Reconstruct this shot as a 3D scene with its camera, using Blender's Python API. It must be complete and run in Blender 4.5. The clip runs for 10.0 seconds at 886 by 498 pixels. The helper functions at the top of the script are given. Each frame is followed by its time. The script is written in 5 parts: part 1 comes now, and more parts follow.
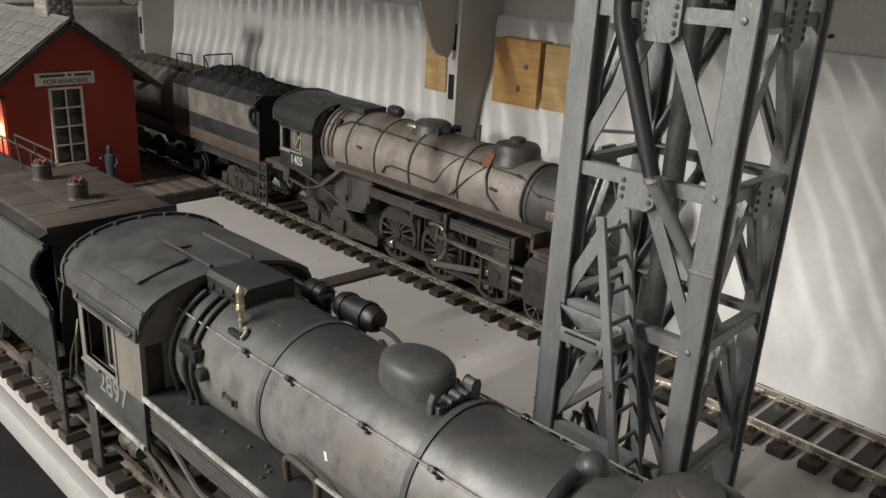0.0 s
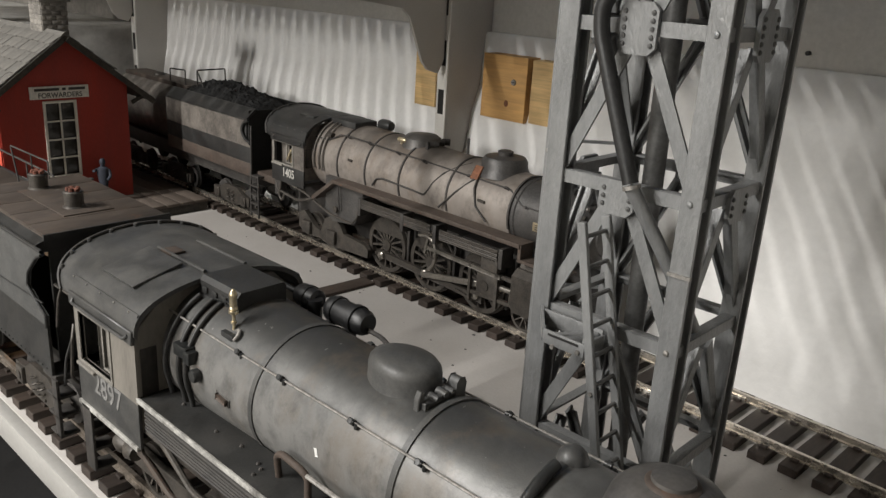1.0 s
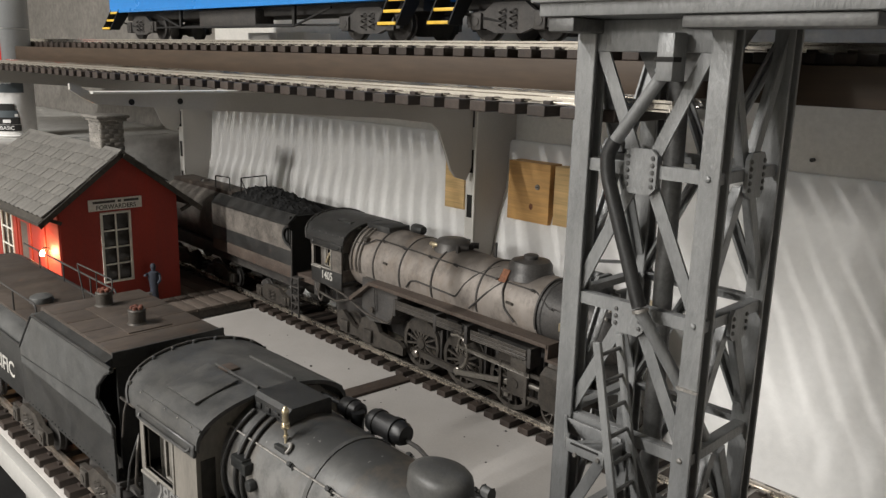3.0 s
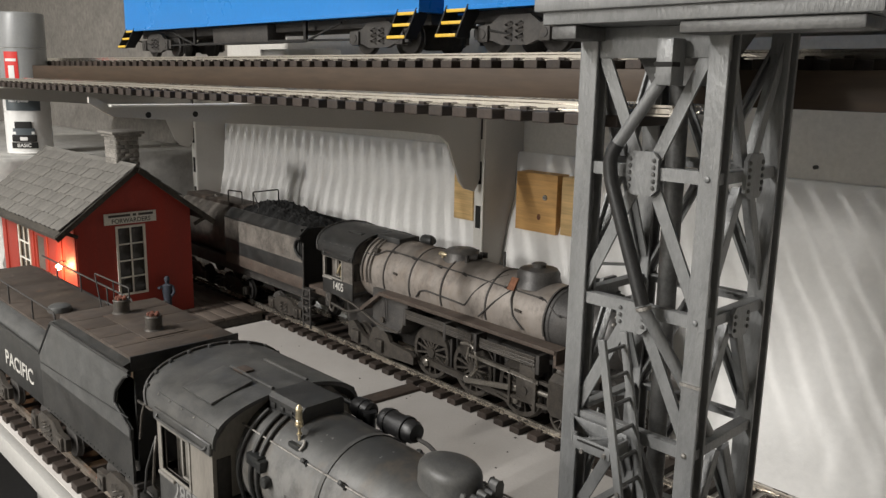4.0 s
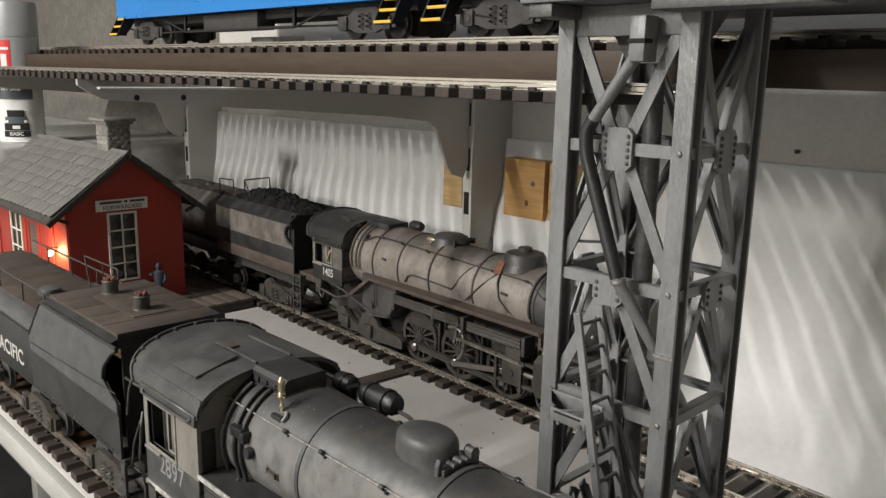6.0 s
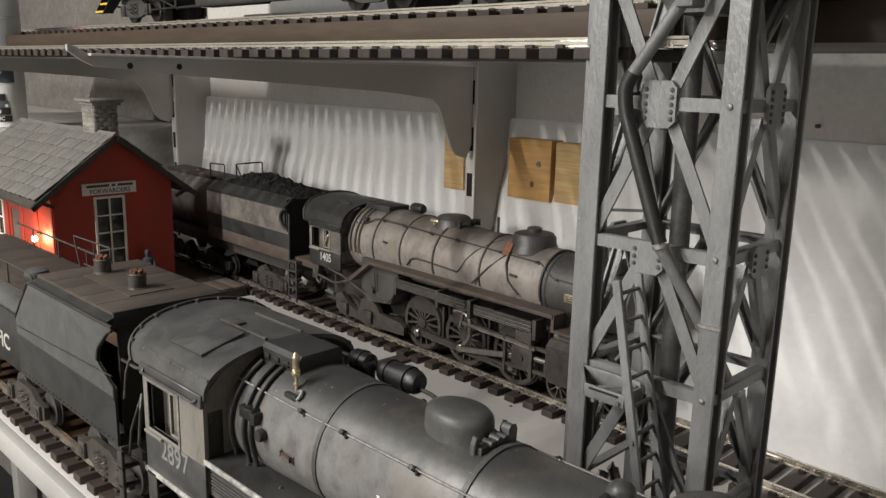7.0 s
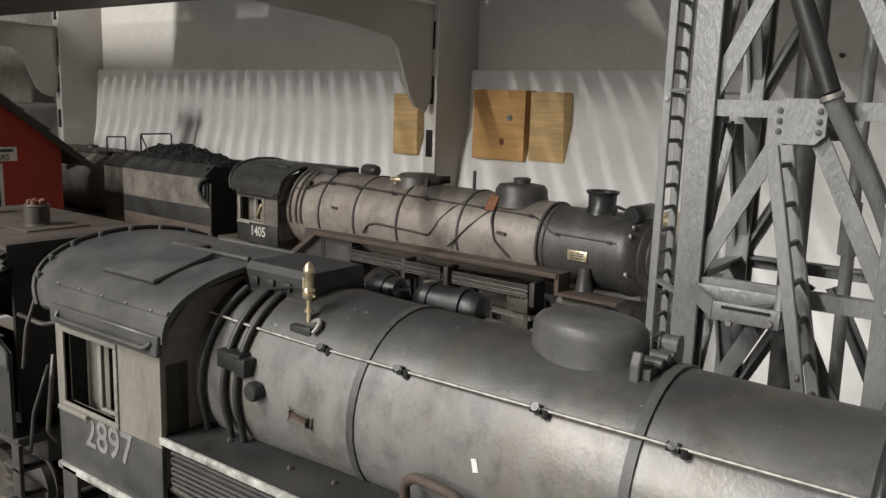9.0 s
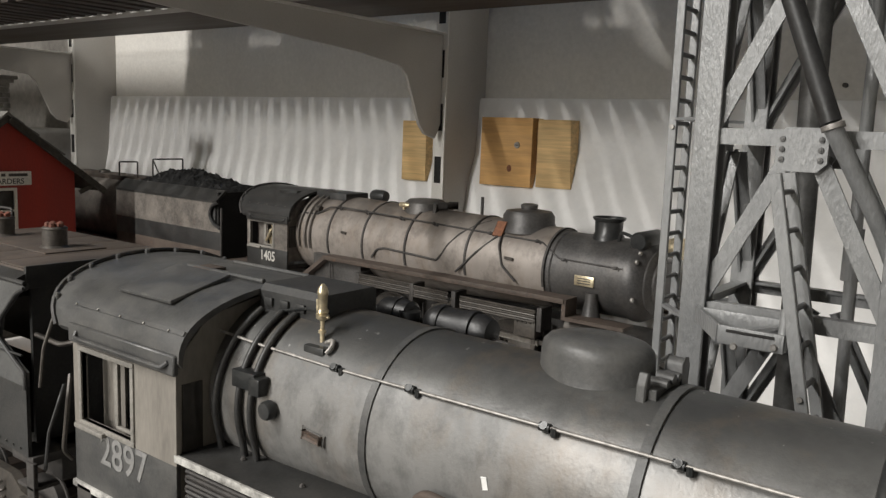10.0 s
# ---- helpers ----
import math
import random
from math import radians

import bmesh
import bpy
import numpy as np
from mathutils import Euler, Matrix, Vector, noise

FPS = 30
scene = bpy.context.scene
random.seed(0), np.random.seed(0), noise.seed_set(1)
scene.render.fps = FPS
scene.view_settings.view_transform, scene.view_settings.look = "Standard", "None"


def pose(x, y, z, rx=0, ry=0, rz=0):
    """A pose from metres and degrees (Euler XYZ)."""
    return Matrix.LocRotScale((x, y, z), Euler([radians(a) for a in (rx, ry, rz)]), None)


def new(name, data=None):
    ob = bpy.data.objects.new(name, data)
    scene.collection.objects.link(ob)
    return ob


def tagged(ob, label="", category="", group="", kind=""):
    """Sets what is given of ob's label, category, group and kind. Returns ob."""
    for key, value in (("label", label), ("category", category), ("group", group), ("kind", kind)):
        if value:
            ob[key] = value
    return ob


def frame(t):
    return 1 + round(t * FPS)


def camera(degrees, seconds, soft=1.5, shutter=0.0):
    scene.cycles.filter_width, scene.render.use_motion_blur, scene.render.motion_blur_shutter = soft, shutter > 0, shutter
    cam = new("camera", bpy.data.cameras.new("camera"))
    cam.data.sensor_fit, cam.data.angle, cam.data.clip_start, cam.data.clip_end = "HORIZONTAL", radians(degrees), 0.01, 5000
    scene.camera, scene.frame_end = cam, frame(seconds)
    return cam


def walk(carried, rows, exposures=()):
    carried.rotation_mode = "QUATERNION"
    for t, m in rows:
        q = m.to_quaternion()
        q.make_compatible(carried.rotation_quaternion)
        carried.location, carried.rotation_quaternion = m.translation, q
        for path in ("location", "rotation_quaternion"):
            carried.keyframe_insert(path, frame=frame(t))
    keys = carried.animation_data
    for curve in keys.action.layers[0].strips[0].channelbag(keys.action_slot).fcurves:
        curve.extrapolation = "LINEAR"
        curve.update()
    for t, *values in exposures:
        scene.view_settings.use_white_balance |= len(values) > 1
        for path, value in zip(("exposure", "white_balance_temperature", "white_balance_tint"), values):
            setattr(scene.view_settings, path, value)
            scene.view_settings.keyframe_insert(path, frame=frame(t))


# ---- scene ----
cam = camera(57.3, 10.0, soft=1.4)
METRES, EYE, TILT, LEAN, TURN = 0.312, 0.29, 0.0, 0.0, 43.2
ROWS = [
    (0.0, 0.0, 0.0, 0.0, 1.08, -19.84, -3.0),
    (0.5, 0.0135, -0.0022, -0.0154, 0.62, -19.07, -3.35),
    (1.0, 0.0059, -0.0412, -0.0033, 0.5, -18.59, -3.29),
    (1.5, 0.0007, -0.0661, -0.0132, 0.61, -18.12, -3.11),
    (2.0, 0.0062, -0.0891, 0.003, 0.84, -17.64, -2.93),
    (2.5, 0.0017, -0.1176, 0.0739, 1.61, -15.07, -2.18),
    (3.0, 0.008, -0.1504, 0.0975, 2.38, -13.15, -1.54),
    (4.5, 0.0203, -0.2098, 0.0647, 3.02, -11.85, -1.03),
    (5.0, 0.0355, -0.2266, 0.052, 3.11, -11.95, -1.08),
    (5.5, 0.0426, -0.2267, 0.0628, 2.97, -12.09, -1.12),
    (7.0, -0.0269, -0.1461, -0.013, 1.53, -12.35, -1.27),
    (7.5, -0.1189, -0.0195, -0.0838, -0.55, -11.73, -1.51),
    (8.0, -0.1768, 0.1096, -0.1776, -4.32, -10.78, -1.79),
    (8.5, -0.2078, 0.1876, -0.2329, -6.33, -10.58, -1.73),
    (9.0, -0.2283, 0.1953, -0.2679, -6.41, -10.08, -1.86),
    (9.5, -0.234, 0.1961, -0.2761, -6.2, -8.84, -2.1),
    (10.0, -0.2354, 0.1748, -0.2678, -5.94, -8.24, -2.11),
]
walk(cam, [(t, pose(0, 0, EYE, TILT, LEAN, TURN) @ pose(METRES * x, METRES * y, METRES * z, 90 + pitch, roll, yaw)) for t, x, y, z, yaw, pitch, roll in ROWS])

# ---------------------------------------------------------------- world, lamps
world = bpy.data.worlds.new("room_air")
scene.world = world
world.use_nodes = True
world.node_tree.nodes["Background"].inputs[0].default_value = (1.0, 0.98, 0.95, 1)
world.node_tree.nodes["Background"].inputs[1].default_value = 0.28


def tube_light(name, x, y0, y1, z, watts):
    """The light of one long tube: a narrow strip along y that shines down."""
    la = bpy.data.lights.new(name, "AREA")
    la.shape, la.size, la.size_y = "RECTANGLE", 0.028, y1 - y0
    la.energy, la.color = watts, (1.0, 0.975, 0.935)
    new(name, la).matrix_world = pose(x, (y0 + y1) / 2, z)


tube_light("tube_light_far", -0.90, -4.18, -2.72, 1.163, 172)
tube_light("tube_light_near", -0.90, -1.98, -0.52, 1.163, 56)
scene.view_settings.exposure = 0.16

# ---------------------------------------------------------------- materials


def ramp(nodes, links, source, lo, hi, a=0.35, b=0.65):
    r = nodes.new("ShaderNodeValToRGB")
    r.color_ramp.elements[0].position, r.color_ramp.elements[1].position = a, b
    r.color_ramp.elements[0].color, r.color_ramp.elements[1].color = (*lo, 1), (*hi, 1)
    links.new(source, r.inputs[0])
    return r.outputs[0]


def noise_at(nodes, links, coords, scale, detail=4.0, rough=0.6, stretch=(1, 1, 1)):
    mp = nodes.new("ShaderNodeMapping")
    mp.inputs["Scale"].default_value = stretch
    links.new(coords, mp.inputs[0])
    n = nodes.new("ShaderNodeTexNoise")
    n.inputs["Scale"].default_value, n.inputs["Detail"].default_value, n.inputs["Roughness"].default_value = scale, detail, rough
    links.new(mp.outputs[0], n.inputs["Vector"])
    return n.outputs["Fac"]


def material(name, colour, rough=0.6, metal=0.0, grain=400.0, stain=30.0, spread=0.18, dust=None, dust_amount=0.35,
             bump=0.15, stretch=(1, 1, 1), rust=None, vary=0.0, glow=0.0, spec=0.5):
    """Base colour with fine grain and broad stains, an optional dust colour in patches, rust in spots, and a fine relief."""
    m = bpy.data.materials.new(name)
    m.use_nodes = True
    nt = m.node_tree
    nodes, links = nt.nodes, nt.links
    bsdf = nodes["Principled BSDF"]
    coords = nodes.new("ShaderNodeTexCoord").outputs["Object"]
    lo = tuple(c * (1 - spread) for c in colour)
    hi = tuple(min(1, c * (1 + spread)) for c in colour)
    fine = noise_at(nodes, links, coords, grain, 3, 0.6, stretch)
    broad = noise_at(nodes, links, coords, stain, 5, 0.65, stretch)
    col = ramp(nodes, links, fine, lo, hi, 0.3, 0.7)

    def mix(fac, a, b, kind="MIX"):
        mx = nodes.new("ShaderNodeMix")
        mx.data_type, mx.blend_type = "RGBA", kind
        if isinstance(fac, float):
            mx.inputs[0].default_value = fac
        else:
            links.new(fac, mx.inputs[0])
        for sock, v in ((mx.inputs[6], a), (mx.inputs[7], b)):
            if isinstance(v, tuple):
                sock.default_value = (*v, 1)
            else:
                links.new(v, sock)
        return mx.outputs[2]

    shade = ramp(nodes, links, broad, (1 - spread,) * 3, (1 + spread,) * 3, 0.3, 0.7)
    col = mix(1.0, col, shade, "MULTIPLY")
    if dust:
        patch = noise_at(nodes, links, coords, stain * 1.7, 6, 0.7, stretch)
        fac = ramp(nodes, links, patch, (0, 0, 0), (dust_amount,) * 3, 0.42, 0.68)
        col = mix(fac, col, dust)
    if rust:
        spot = noise_at(nodes, links, coords, stain * 3.1, 6, 0.7)
        fac = ramp(nodes, links, spot, (0, 0, 0), (0.8,) * 3, 0.6, 0.74)
        col = mix(fac, col, rust)
    if vary:
        info = nodes.new("ShaderNodeObjectInfo")
        f = ramp(nodes, links, info.outputs["Random"], (1 - vary,) * 3, (1 + vary,) * 3, 0, 1)
        col = mix(1.0, col, f, "MULTIPLY")
    links.new(col, bsdf.inputs["Base Color"])
    rr = ramp(nodes, links, broad, (max(0.05, rough - 0.12),) * 3, (min(1, rough + 0.12),) * 3, 0.3, 0.7)
    links.new(rr, bsdf.inputs["Roughness"])
    bsdf.inputs["Metallic"].default_value = metal
    bsdf.inputs["Specular IOR Level"].default_value = spec
    if bump:
        bp = nodes.new("ShaderNodeBump")
        bp.inputs["Strength"].default_value, bp.inputs["Distance"].default_value = bump, 0.0006
        links.new(fine, bp.inputs["Height"])
        links.new(bp.outputs[0], bsdf.inputs["Normal"])
    if glow:
        bsdf.inputs["Emission Color"].default_value = (*colour, 1)
        bsdf.inputs["Emission Strength"].default_value = glow
    return m


ROOM_PAINT = material("room_paint", (0.55, 0.53, 0.49), 0.9, grain=200, stain=2, spread=0.08)
PAINT_WHITE = material("wall_paint", (0.64, 0.615, 0.57), 0.85, grain=260, stain=9, spread=0.06, bump=0.5)
# rough grey plaster, its colour lowered to carry shade the lamps don't cast
PLASTER_SHADED = material("shaded_grey_plaster", (0.19, 0.177, 0.16), 0.95, grain=120, stain=14, spread=0.18, bump=1.0)
PANEL_WHITE = material("white_panel_paint", (0.80, 0.79, 0.77), 0.85, grain=160, stain=7, spread=0.03, bump=0.4)
CEILING_WHITE = material("ceiling_paint", (0.75, 0.73, 0.69), 0.9, grain=200, stain=3, spread=0.04)
STONE_WHITE = material("whitewashed_stone", (0.48, 0.47, 0.445), 0.9, grain=90, stain=22, spread=0.12, bump=1.0)
TABLE = material("table_paint", (0.52, 0.495, 0.47), 0.55, grain=500, stain=7, spread=0.05, dust=(0.36, 0.33, 0.3), dust_amount=0.3, bump=0.1)
EDGE_WHITE = material("edge_strip", (0.40, 0.39, 0.37), 0.45, grain=300, stain=12, spread=0.05)
PIPE_BLACK = material("oily_black", (0.011, 0.011, 0.0115), 0.4, grain=500, stain=60, spread=0.3)
FLOOR_DARK = material("floor_dark", (0.016, 0.016, 0.017), 0.7, grain=120, stain=6, spread=0.3)
BLACK_LEATHER = material("black_leatherette", (0.02, 0.02, 0.022), 0.42, grain=350, stain=12, spread=0.3, bump=0.4)
# one shelf enamel in two tones: shaded sides, lit fronts and tops
STEEL_SHADED = material("grey_enamel_shaded", (0.44, 0.42, 0.39), 0.5, grain=700, stain=14, spread=0.05)
STEEL_LIT = material("grey_enamel_lit", (0.62, 0.60, 0.56), 0.45, grain=700, stain=14, spread=0.05)
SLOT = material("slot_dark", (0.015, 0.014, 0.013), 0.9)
BOARD = material("brown_board", (0.05, 0.032, 0.019), 0.6, grain=240, stain=18, spread=0.2, stretch=(0.12, 1, 1))
PINE = material("pine_block", (0.58, 0.33, 0.115), 0.55, grain=260, stain=40, spread=0.13, stretch=(0.15, 1, 1.6))
PINE_PALE = material("pale_pine", (0.62, 0.42, 0.19), 0.6, grain=230, stain=46, spread=0.2, stretch=(0.12, 1, 2.2))
TIE = material("brown_sleeper", (0.028, 0.019, 0.0145), 0.6, grain=700, stain=60, spread=0.3, vary=0.3, dust=(0.09, 0.075, 0.06), dust_amount=0.15, stretch=(1, 0.2, 1))
RAIL = material("worn_rail", (0.62, 0.57, 0.50), 0.26, 0.9, grain=500, stain=40, spread=0.2, rust=(0.16, 0.10, 0.06))
RAIL_DULL = material("dull_rail", (0.30, 0.26, 0.22), 0.4, 0.75, grain=500, stain=40, spread=0.3, rust=(0.12, 0.075, 0.05))
CHROME = material("bright_rail", (0.80, 0.76, 0.70), 0.16, 1.0, grain=400, stain=30, spread=0.1)


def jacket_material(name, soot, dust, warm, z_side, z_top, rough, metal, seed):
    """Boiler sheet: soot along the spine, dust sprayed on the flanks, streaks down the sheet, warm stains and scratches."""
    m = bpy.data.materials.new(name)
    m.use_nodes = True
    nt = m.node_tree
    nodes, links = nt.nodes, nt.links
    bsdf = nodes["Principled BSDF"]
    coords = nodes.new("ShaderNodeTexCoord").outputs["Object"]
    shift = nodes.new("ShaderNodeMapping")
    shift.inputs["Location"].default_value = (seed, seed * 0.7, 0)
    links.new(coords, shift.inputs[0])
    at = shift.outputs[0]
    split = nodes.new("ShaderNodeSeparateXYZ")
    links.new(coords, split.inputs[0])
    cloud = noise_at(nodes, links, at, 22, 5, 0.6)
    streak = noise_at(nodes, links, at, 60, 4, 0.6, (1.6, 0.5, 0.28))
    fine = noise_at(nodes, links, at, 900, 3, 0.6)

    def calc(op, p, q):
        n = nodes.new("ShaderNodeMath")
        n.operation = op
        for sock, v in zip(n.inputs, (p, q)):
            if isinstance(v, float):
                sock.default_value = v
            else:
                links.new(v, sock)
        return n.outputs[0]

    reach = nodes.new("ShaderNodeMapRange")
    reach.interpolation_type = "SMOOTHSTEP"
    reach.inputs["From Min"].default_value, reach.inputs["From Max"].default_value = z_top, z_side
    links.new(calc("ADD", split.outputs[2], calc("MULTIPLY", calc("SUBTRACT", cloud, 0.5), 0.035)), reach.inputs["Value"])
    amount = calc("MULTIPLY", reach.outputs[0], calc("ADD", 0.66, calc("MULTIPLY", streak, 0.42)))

    def mix(fac, p, q):
        mx = nodes.new("ShaderNodeMix")
        mx.data_type = "RGBA"
        links.new(fac, mx.inputs[0])
        for sock, v in ((mx.inputs[6], p), (mx.inputs[7], q)):
            if isinstance(v, tuple):
                sock.default_value = (*v, 1)
            else:
                links.new(v, sock)
        return mx.outputs[2]

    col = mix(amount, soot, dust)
    stain = ramp(nodes, links, noise_at(nodes, links, at, 34, 6, 0.7, (1, 1, 0.5)), (0, 0, 0), (0.7,) * 3, 0.5, 0.72)
    col = mix(stain, col, warm)
    smudge = ramp(nodes, links, noise_at(nodes, links, at, 75, 6, 0.72, (1, 1, 0.7)), (0, 0, 0), (0.75,) * 3, 0.48, 0.74)
    col = mix(smudge, col, tuple(c * 0.9 for c in soot))
    fleck = ramp(nodes, links, noise_at(nodes, links, at, 330, 2, 0.5), (0, 0, 0), (0.5,) * 3, 0.735, 0.77)
    col = mix(fleck, col, tuple(min(1, c * 1.25) for c in dust))
    links.new(col, bsdf.inputs["Base Color"])
    bsdf.inputs["Metallic"].default_value = metal
    links.new(ramp(nodes, links, cloud, (rough - 0.08,) * 3, (rough + 0.12,) * 3, 0.3, 0.7), bsdf.inputs["Roughness"])
    bp = nodes.new("ShaderNodeBump")
    bp.inputs["Strength"].default_value, bp.inputs["Distance"].default_value = 0.14, 0.0005
    links.new(fine, bp.inputs["Height"])
    links.new(bp.outputs[0], bsdf.inputs["Normal"])
    return m


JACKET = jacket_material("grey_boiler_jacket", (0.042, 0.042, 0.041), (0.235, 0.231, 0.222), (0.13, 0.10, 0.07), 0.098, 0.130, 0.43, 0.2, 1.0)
JACKET_DUSTY = jacket_material("dusty_boiler_jacket", (0.095, 0.082, 0.071), (0.32, 0.285, 0.255), (0.18, 0.13, 0.09), 0.102, 0.138, 0.48, 0.25, 4.0)
SMOKEBOX = material("sooty_graphite", (0.075, 0.072, 0.07), 0.5, 0.4, grain=600, stain=24, spread=0.25, dust=(0.15, 0.135, 0.12), dust_amount=0.35)
LOCO_BLACK = material("weathered_black", (0.021, 0.021, 0.0205), 0.5, 0.0, grain=900, stain=42, spread=0.3, dust=(0.06, 0.055, 0.049), dust_amount=0.3)
ROOF_GREY = material("weathered_grey_roof", (0.052, 0.052, 0.051), 0.44, 0.0, grain=900, stain=38, spread=0.2, dust=(0.11, 0.106, 0.098), dust_amount=0.55)
TENDER_GREY = material("tender_grey", (0.066, 0.067, 0.066), 0.46, grain=900, stain=40, spread=0.2, dust=(0.13, 0.128, 0.122), dust_amount=0.45)
CAB_TAUPE = material("taupe_panel", (0.17, 0.155, 0.135), 0.6, grain=500, stain=22, spread=0.16, dust=(0.25, 0.23, 0.20), dust_amount=0.45, stretch=(2, 1, 0.4))
TENDER_DUSTY = material("dusty_tender_side", (0.095, 0.085, 0.075), 0.6, grain=500, stain=34, spread=0.3, dust=(0.25, 0.222, 0.193), dust_amount=0.6, rust=(0.10, 0.075, 0.06))
CAB_FRAME = material("dusty_window_frame", (0.20, 0.188, 0.168), 0.6, grain=600, stain=40, spread=0.2)
CHIPPED = material("chipped_white_edge", (0.46, 0.45, 0.42), 0.65, grain=500, stain=60, spread=0.2, dust=(0.05, 0.046, 0.042), dust_amount=0.85, rust=(0.03, 0.028, 0.026))
RUSTY_DECK = material("rust_brown_deck", (0.05, 0.039, 0.032), 0.6, grain=420, stain=30, spread=0.25, dust=(0.12, 0.09, 0.067), dust_amount=0.45, rust=(0.15, 0.07, 0.038), stretch=(1, 0.35, 1))
DARK_RUST = material("dark_rust", (0.13, 0.045, 0.028), 0.8, grain=600, stain=50, spread=0.35)
RUST = material("rust_orange", (0.19, 0.08, 0.042), 0.8, grain=600, stain=50, spread=0.3)
BROWN_GRIME = material("grimy_brown_board", (0.058, 0.042, 0.033), 0.7, grain=500, stain=34, spread=0.25, dust=(0.105, 0.084, 0.067), dust_amount=0.5, rust=(0.13, 0.06, 0.032))
GEAR = material("dusty_running_gear", (0.055, 0.049, 0.043), 0.5, 0.3, grain=700, stain=90, spread=0.3, dust=(0.11, 0.094, 0.077), dust_amount=0.55)
GEAR_DARK = material("dark_frame", (0.035, 0.032, 0.03), 0.65, grain=500, stain=40, spread=0.3, dust=(0.10, 0.088, 0.075), dust_amount=0.3)
ROD = material("oiled_steel_rod", (0.30, 0.28, 0.25), 0.35, 0.85, grain=500, stain=50, spread=0.25)
WIRE = material("bright_wire", (0.30, 0.285, 0.265), 0.55, 0.7, grain=500, stain=120, spread=0.3, rust=(0.09, 0.08, 0.07))
TANK_BLACK = material("gloss_black", (0.016, 0.017, 0.017), 0.36, grain=500, stain=40, spread=0.25, dust=(0.09, 0.088, 0.084), dust_amount=0.25)
BRASS = material("brass", (0.68, 0.58, 0.40), 0.36, 0.85, grain=500, stain=160, spread=0.25, rust=(0.30, 0.27, 0.22))
COAL = material("coal", (0.012, 0.012, 0.012), 0.8, grain=260, stain=80, spread=0.4, bump=0.5, spec=0.2)
LETTER = material("cream_lettering", (0.46, 0.445, 0.41), 0.7, grain=600, stain=90, spread=0.12)
LETTER_GREY = material("worn_lettering", (0.20, 0.196, 0.19), 0.7, grain=600, stain=90, spread=0.15)
RED_BOARD = material("barn_red_paint", (0.33, 0.034, 0.020), 0.62, grain=500, stain=16, spread=0.14, stretch=(3, 3, 0.4))
SLATE = material("grey_slate", (0.135, 0.128, 0.116), 0.75, grain=420, stain=50, spread=0.16, vary=0.1, bump=0.5)
MOSS_EDGE = material("dark_bargeboard", (0.05, 0.044, 0.036), 0.8, grain=300, stain=80, spread=0.35)
BRICK_GREY = material("grey_brick", (0.21, 0.195, 0.175), 0.8, grain=500, stain=90, spread=0.2, vary=0.2)
MORTAR = material("mortar", (0.34, 0.325, 0.30), 0.9, grain=500, stain=60)
WINDOW_WHITE = material("white_glazing_bar", (0.70, 0.67, 0.60), 0.6, grain=500, stain=60, spread=0.08)
WINDOW_DARK = material("dark_window_pane", (0.035, 0.032, 0.028), 0.18, grain=200, stain=30, spread=0.2)
SIGN_WHITE = material("sign_board", (0.74, 0.71, 0.65), 0.7, grain=400, stain=70, spread=0.12)
SIGN_INK = material("sign_lettering", (0.07, 0.064, 0.058), 0.8, grain=700, stain=160, spread=0.4)
TOWER = material("grey_tower_paint", (0.20, 0.203, 0.203), 0.4, 0.25, grain=900, stain=34, spread=0.09, dust=(0.34, 0.343, 0.34), dust_amount=0.45, bump=0.6, stretch=(1, 1, 0.3))
# the tower grey again with shade put into the colour, for inner and underside parts
TOWER_SHADE = material("grey_tower_shadow_paint", (0.11, 0.109, 0.106), 0.48, 0.2, grain=420, stain=36, spread=0.2, bump=0.3)
HOSE = material("black_hose", (0.018, 0.018, 0.018), 0.45, grain=500, stain=50, spread=0.3)
CAR_BLUE = material("blue_coach_paint", (0.02, 0.20, 0.56), 0.3, grain=300, stain=8, spread=0.04)
STEP_YELLOW = material("yellow_step_edge", (0.75, 0.47, 0.05), 0.5, grain=400, stain=60, spread=0.1)
CAN_GREY = material("can_grey", (0.25, 0.255, 0.255), 0.4, grain=300, stain=20, spread=0.04)
CAN_WHITE = material("can_white", (0.72, 0.71, 0.69), 0.35, grain=300, stain=20, spread=0.03)
CAN_SLATE = material("can_slate_label", (0.075, 0.09, 0.10), 0.4, grain=300, stain=20, spread=0.04)
CAN_RED = material("can_red_label", (0.60, 0.025, 0.02), 0.4, grain=300, stain=20, spread=0.04)
PLATFORM = material("platform_boards", (0.10, 0.078, 0.062), 0.75, grain=380, stain=26, spread=0.2, vary=0.15, dust=(0.17, 0.14, 0.12), dust_amount=0.4, stretch=(0.2, 1, 1))
CLOTH_NAVY = material("navy_painted_figure", (0.022, 0.026, 0.038), 0.7, grain=500, stain=90, spread=0.25)
TUBE = material("fluorescent_tube", (1.0, 0.975, 0.935), 0.5, glow=6.0)
BULB = material("warm_bulb", (1.0, 0.62, 0.28), 0.4, glow=90.0)
PAPER_WHITE = material("white_carton", (0.70, 0.68, 0.65), 0.7, grain=300, stain=10, spread=0.04)


# ---------------------------------------------------------------- mesh helpers: all lengths in millimetres
MM = 0.001


def thing(name, at, label, category, group="", turn=0.0, kind=""):
    """A top-level Empty at its base; its parts are drawn in millimetres from there."""
    ob = new(name)
    ob.empty_display_size = 0.01
    ob.matrix_world = pose(at[0] * MM, at[1] * MM, at[2] * MM, 0, 0, turn)
    return tagged(ob, label, category, group, kind)


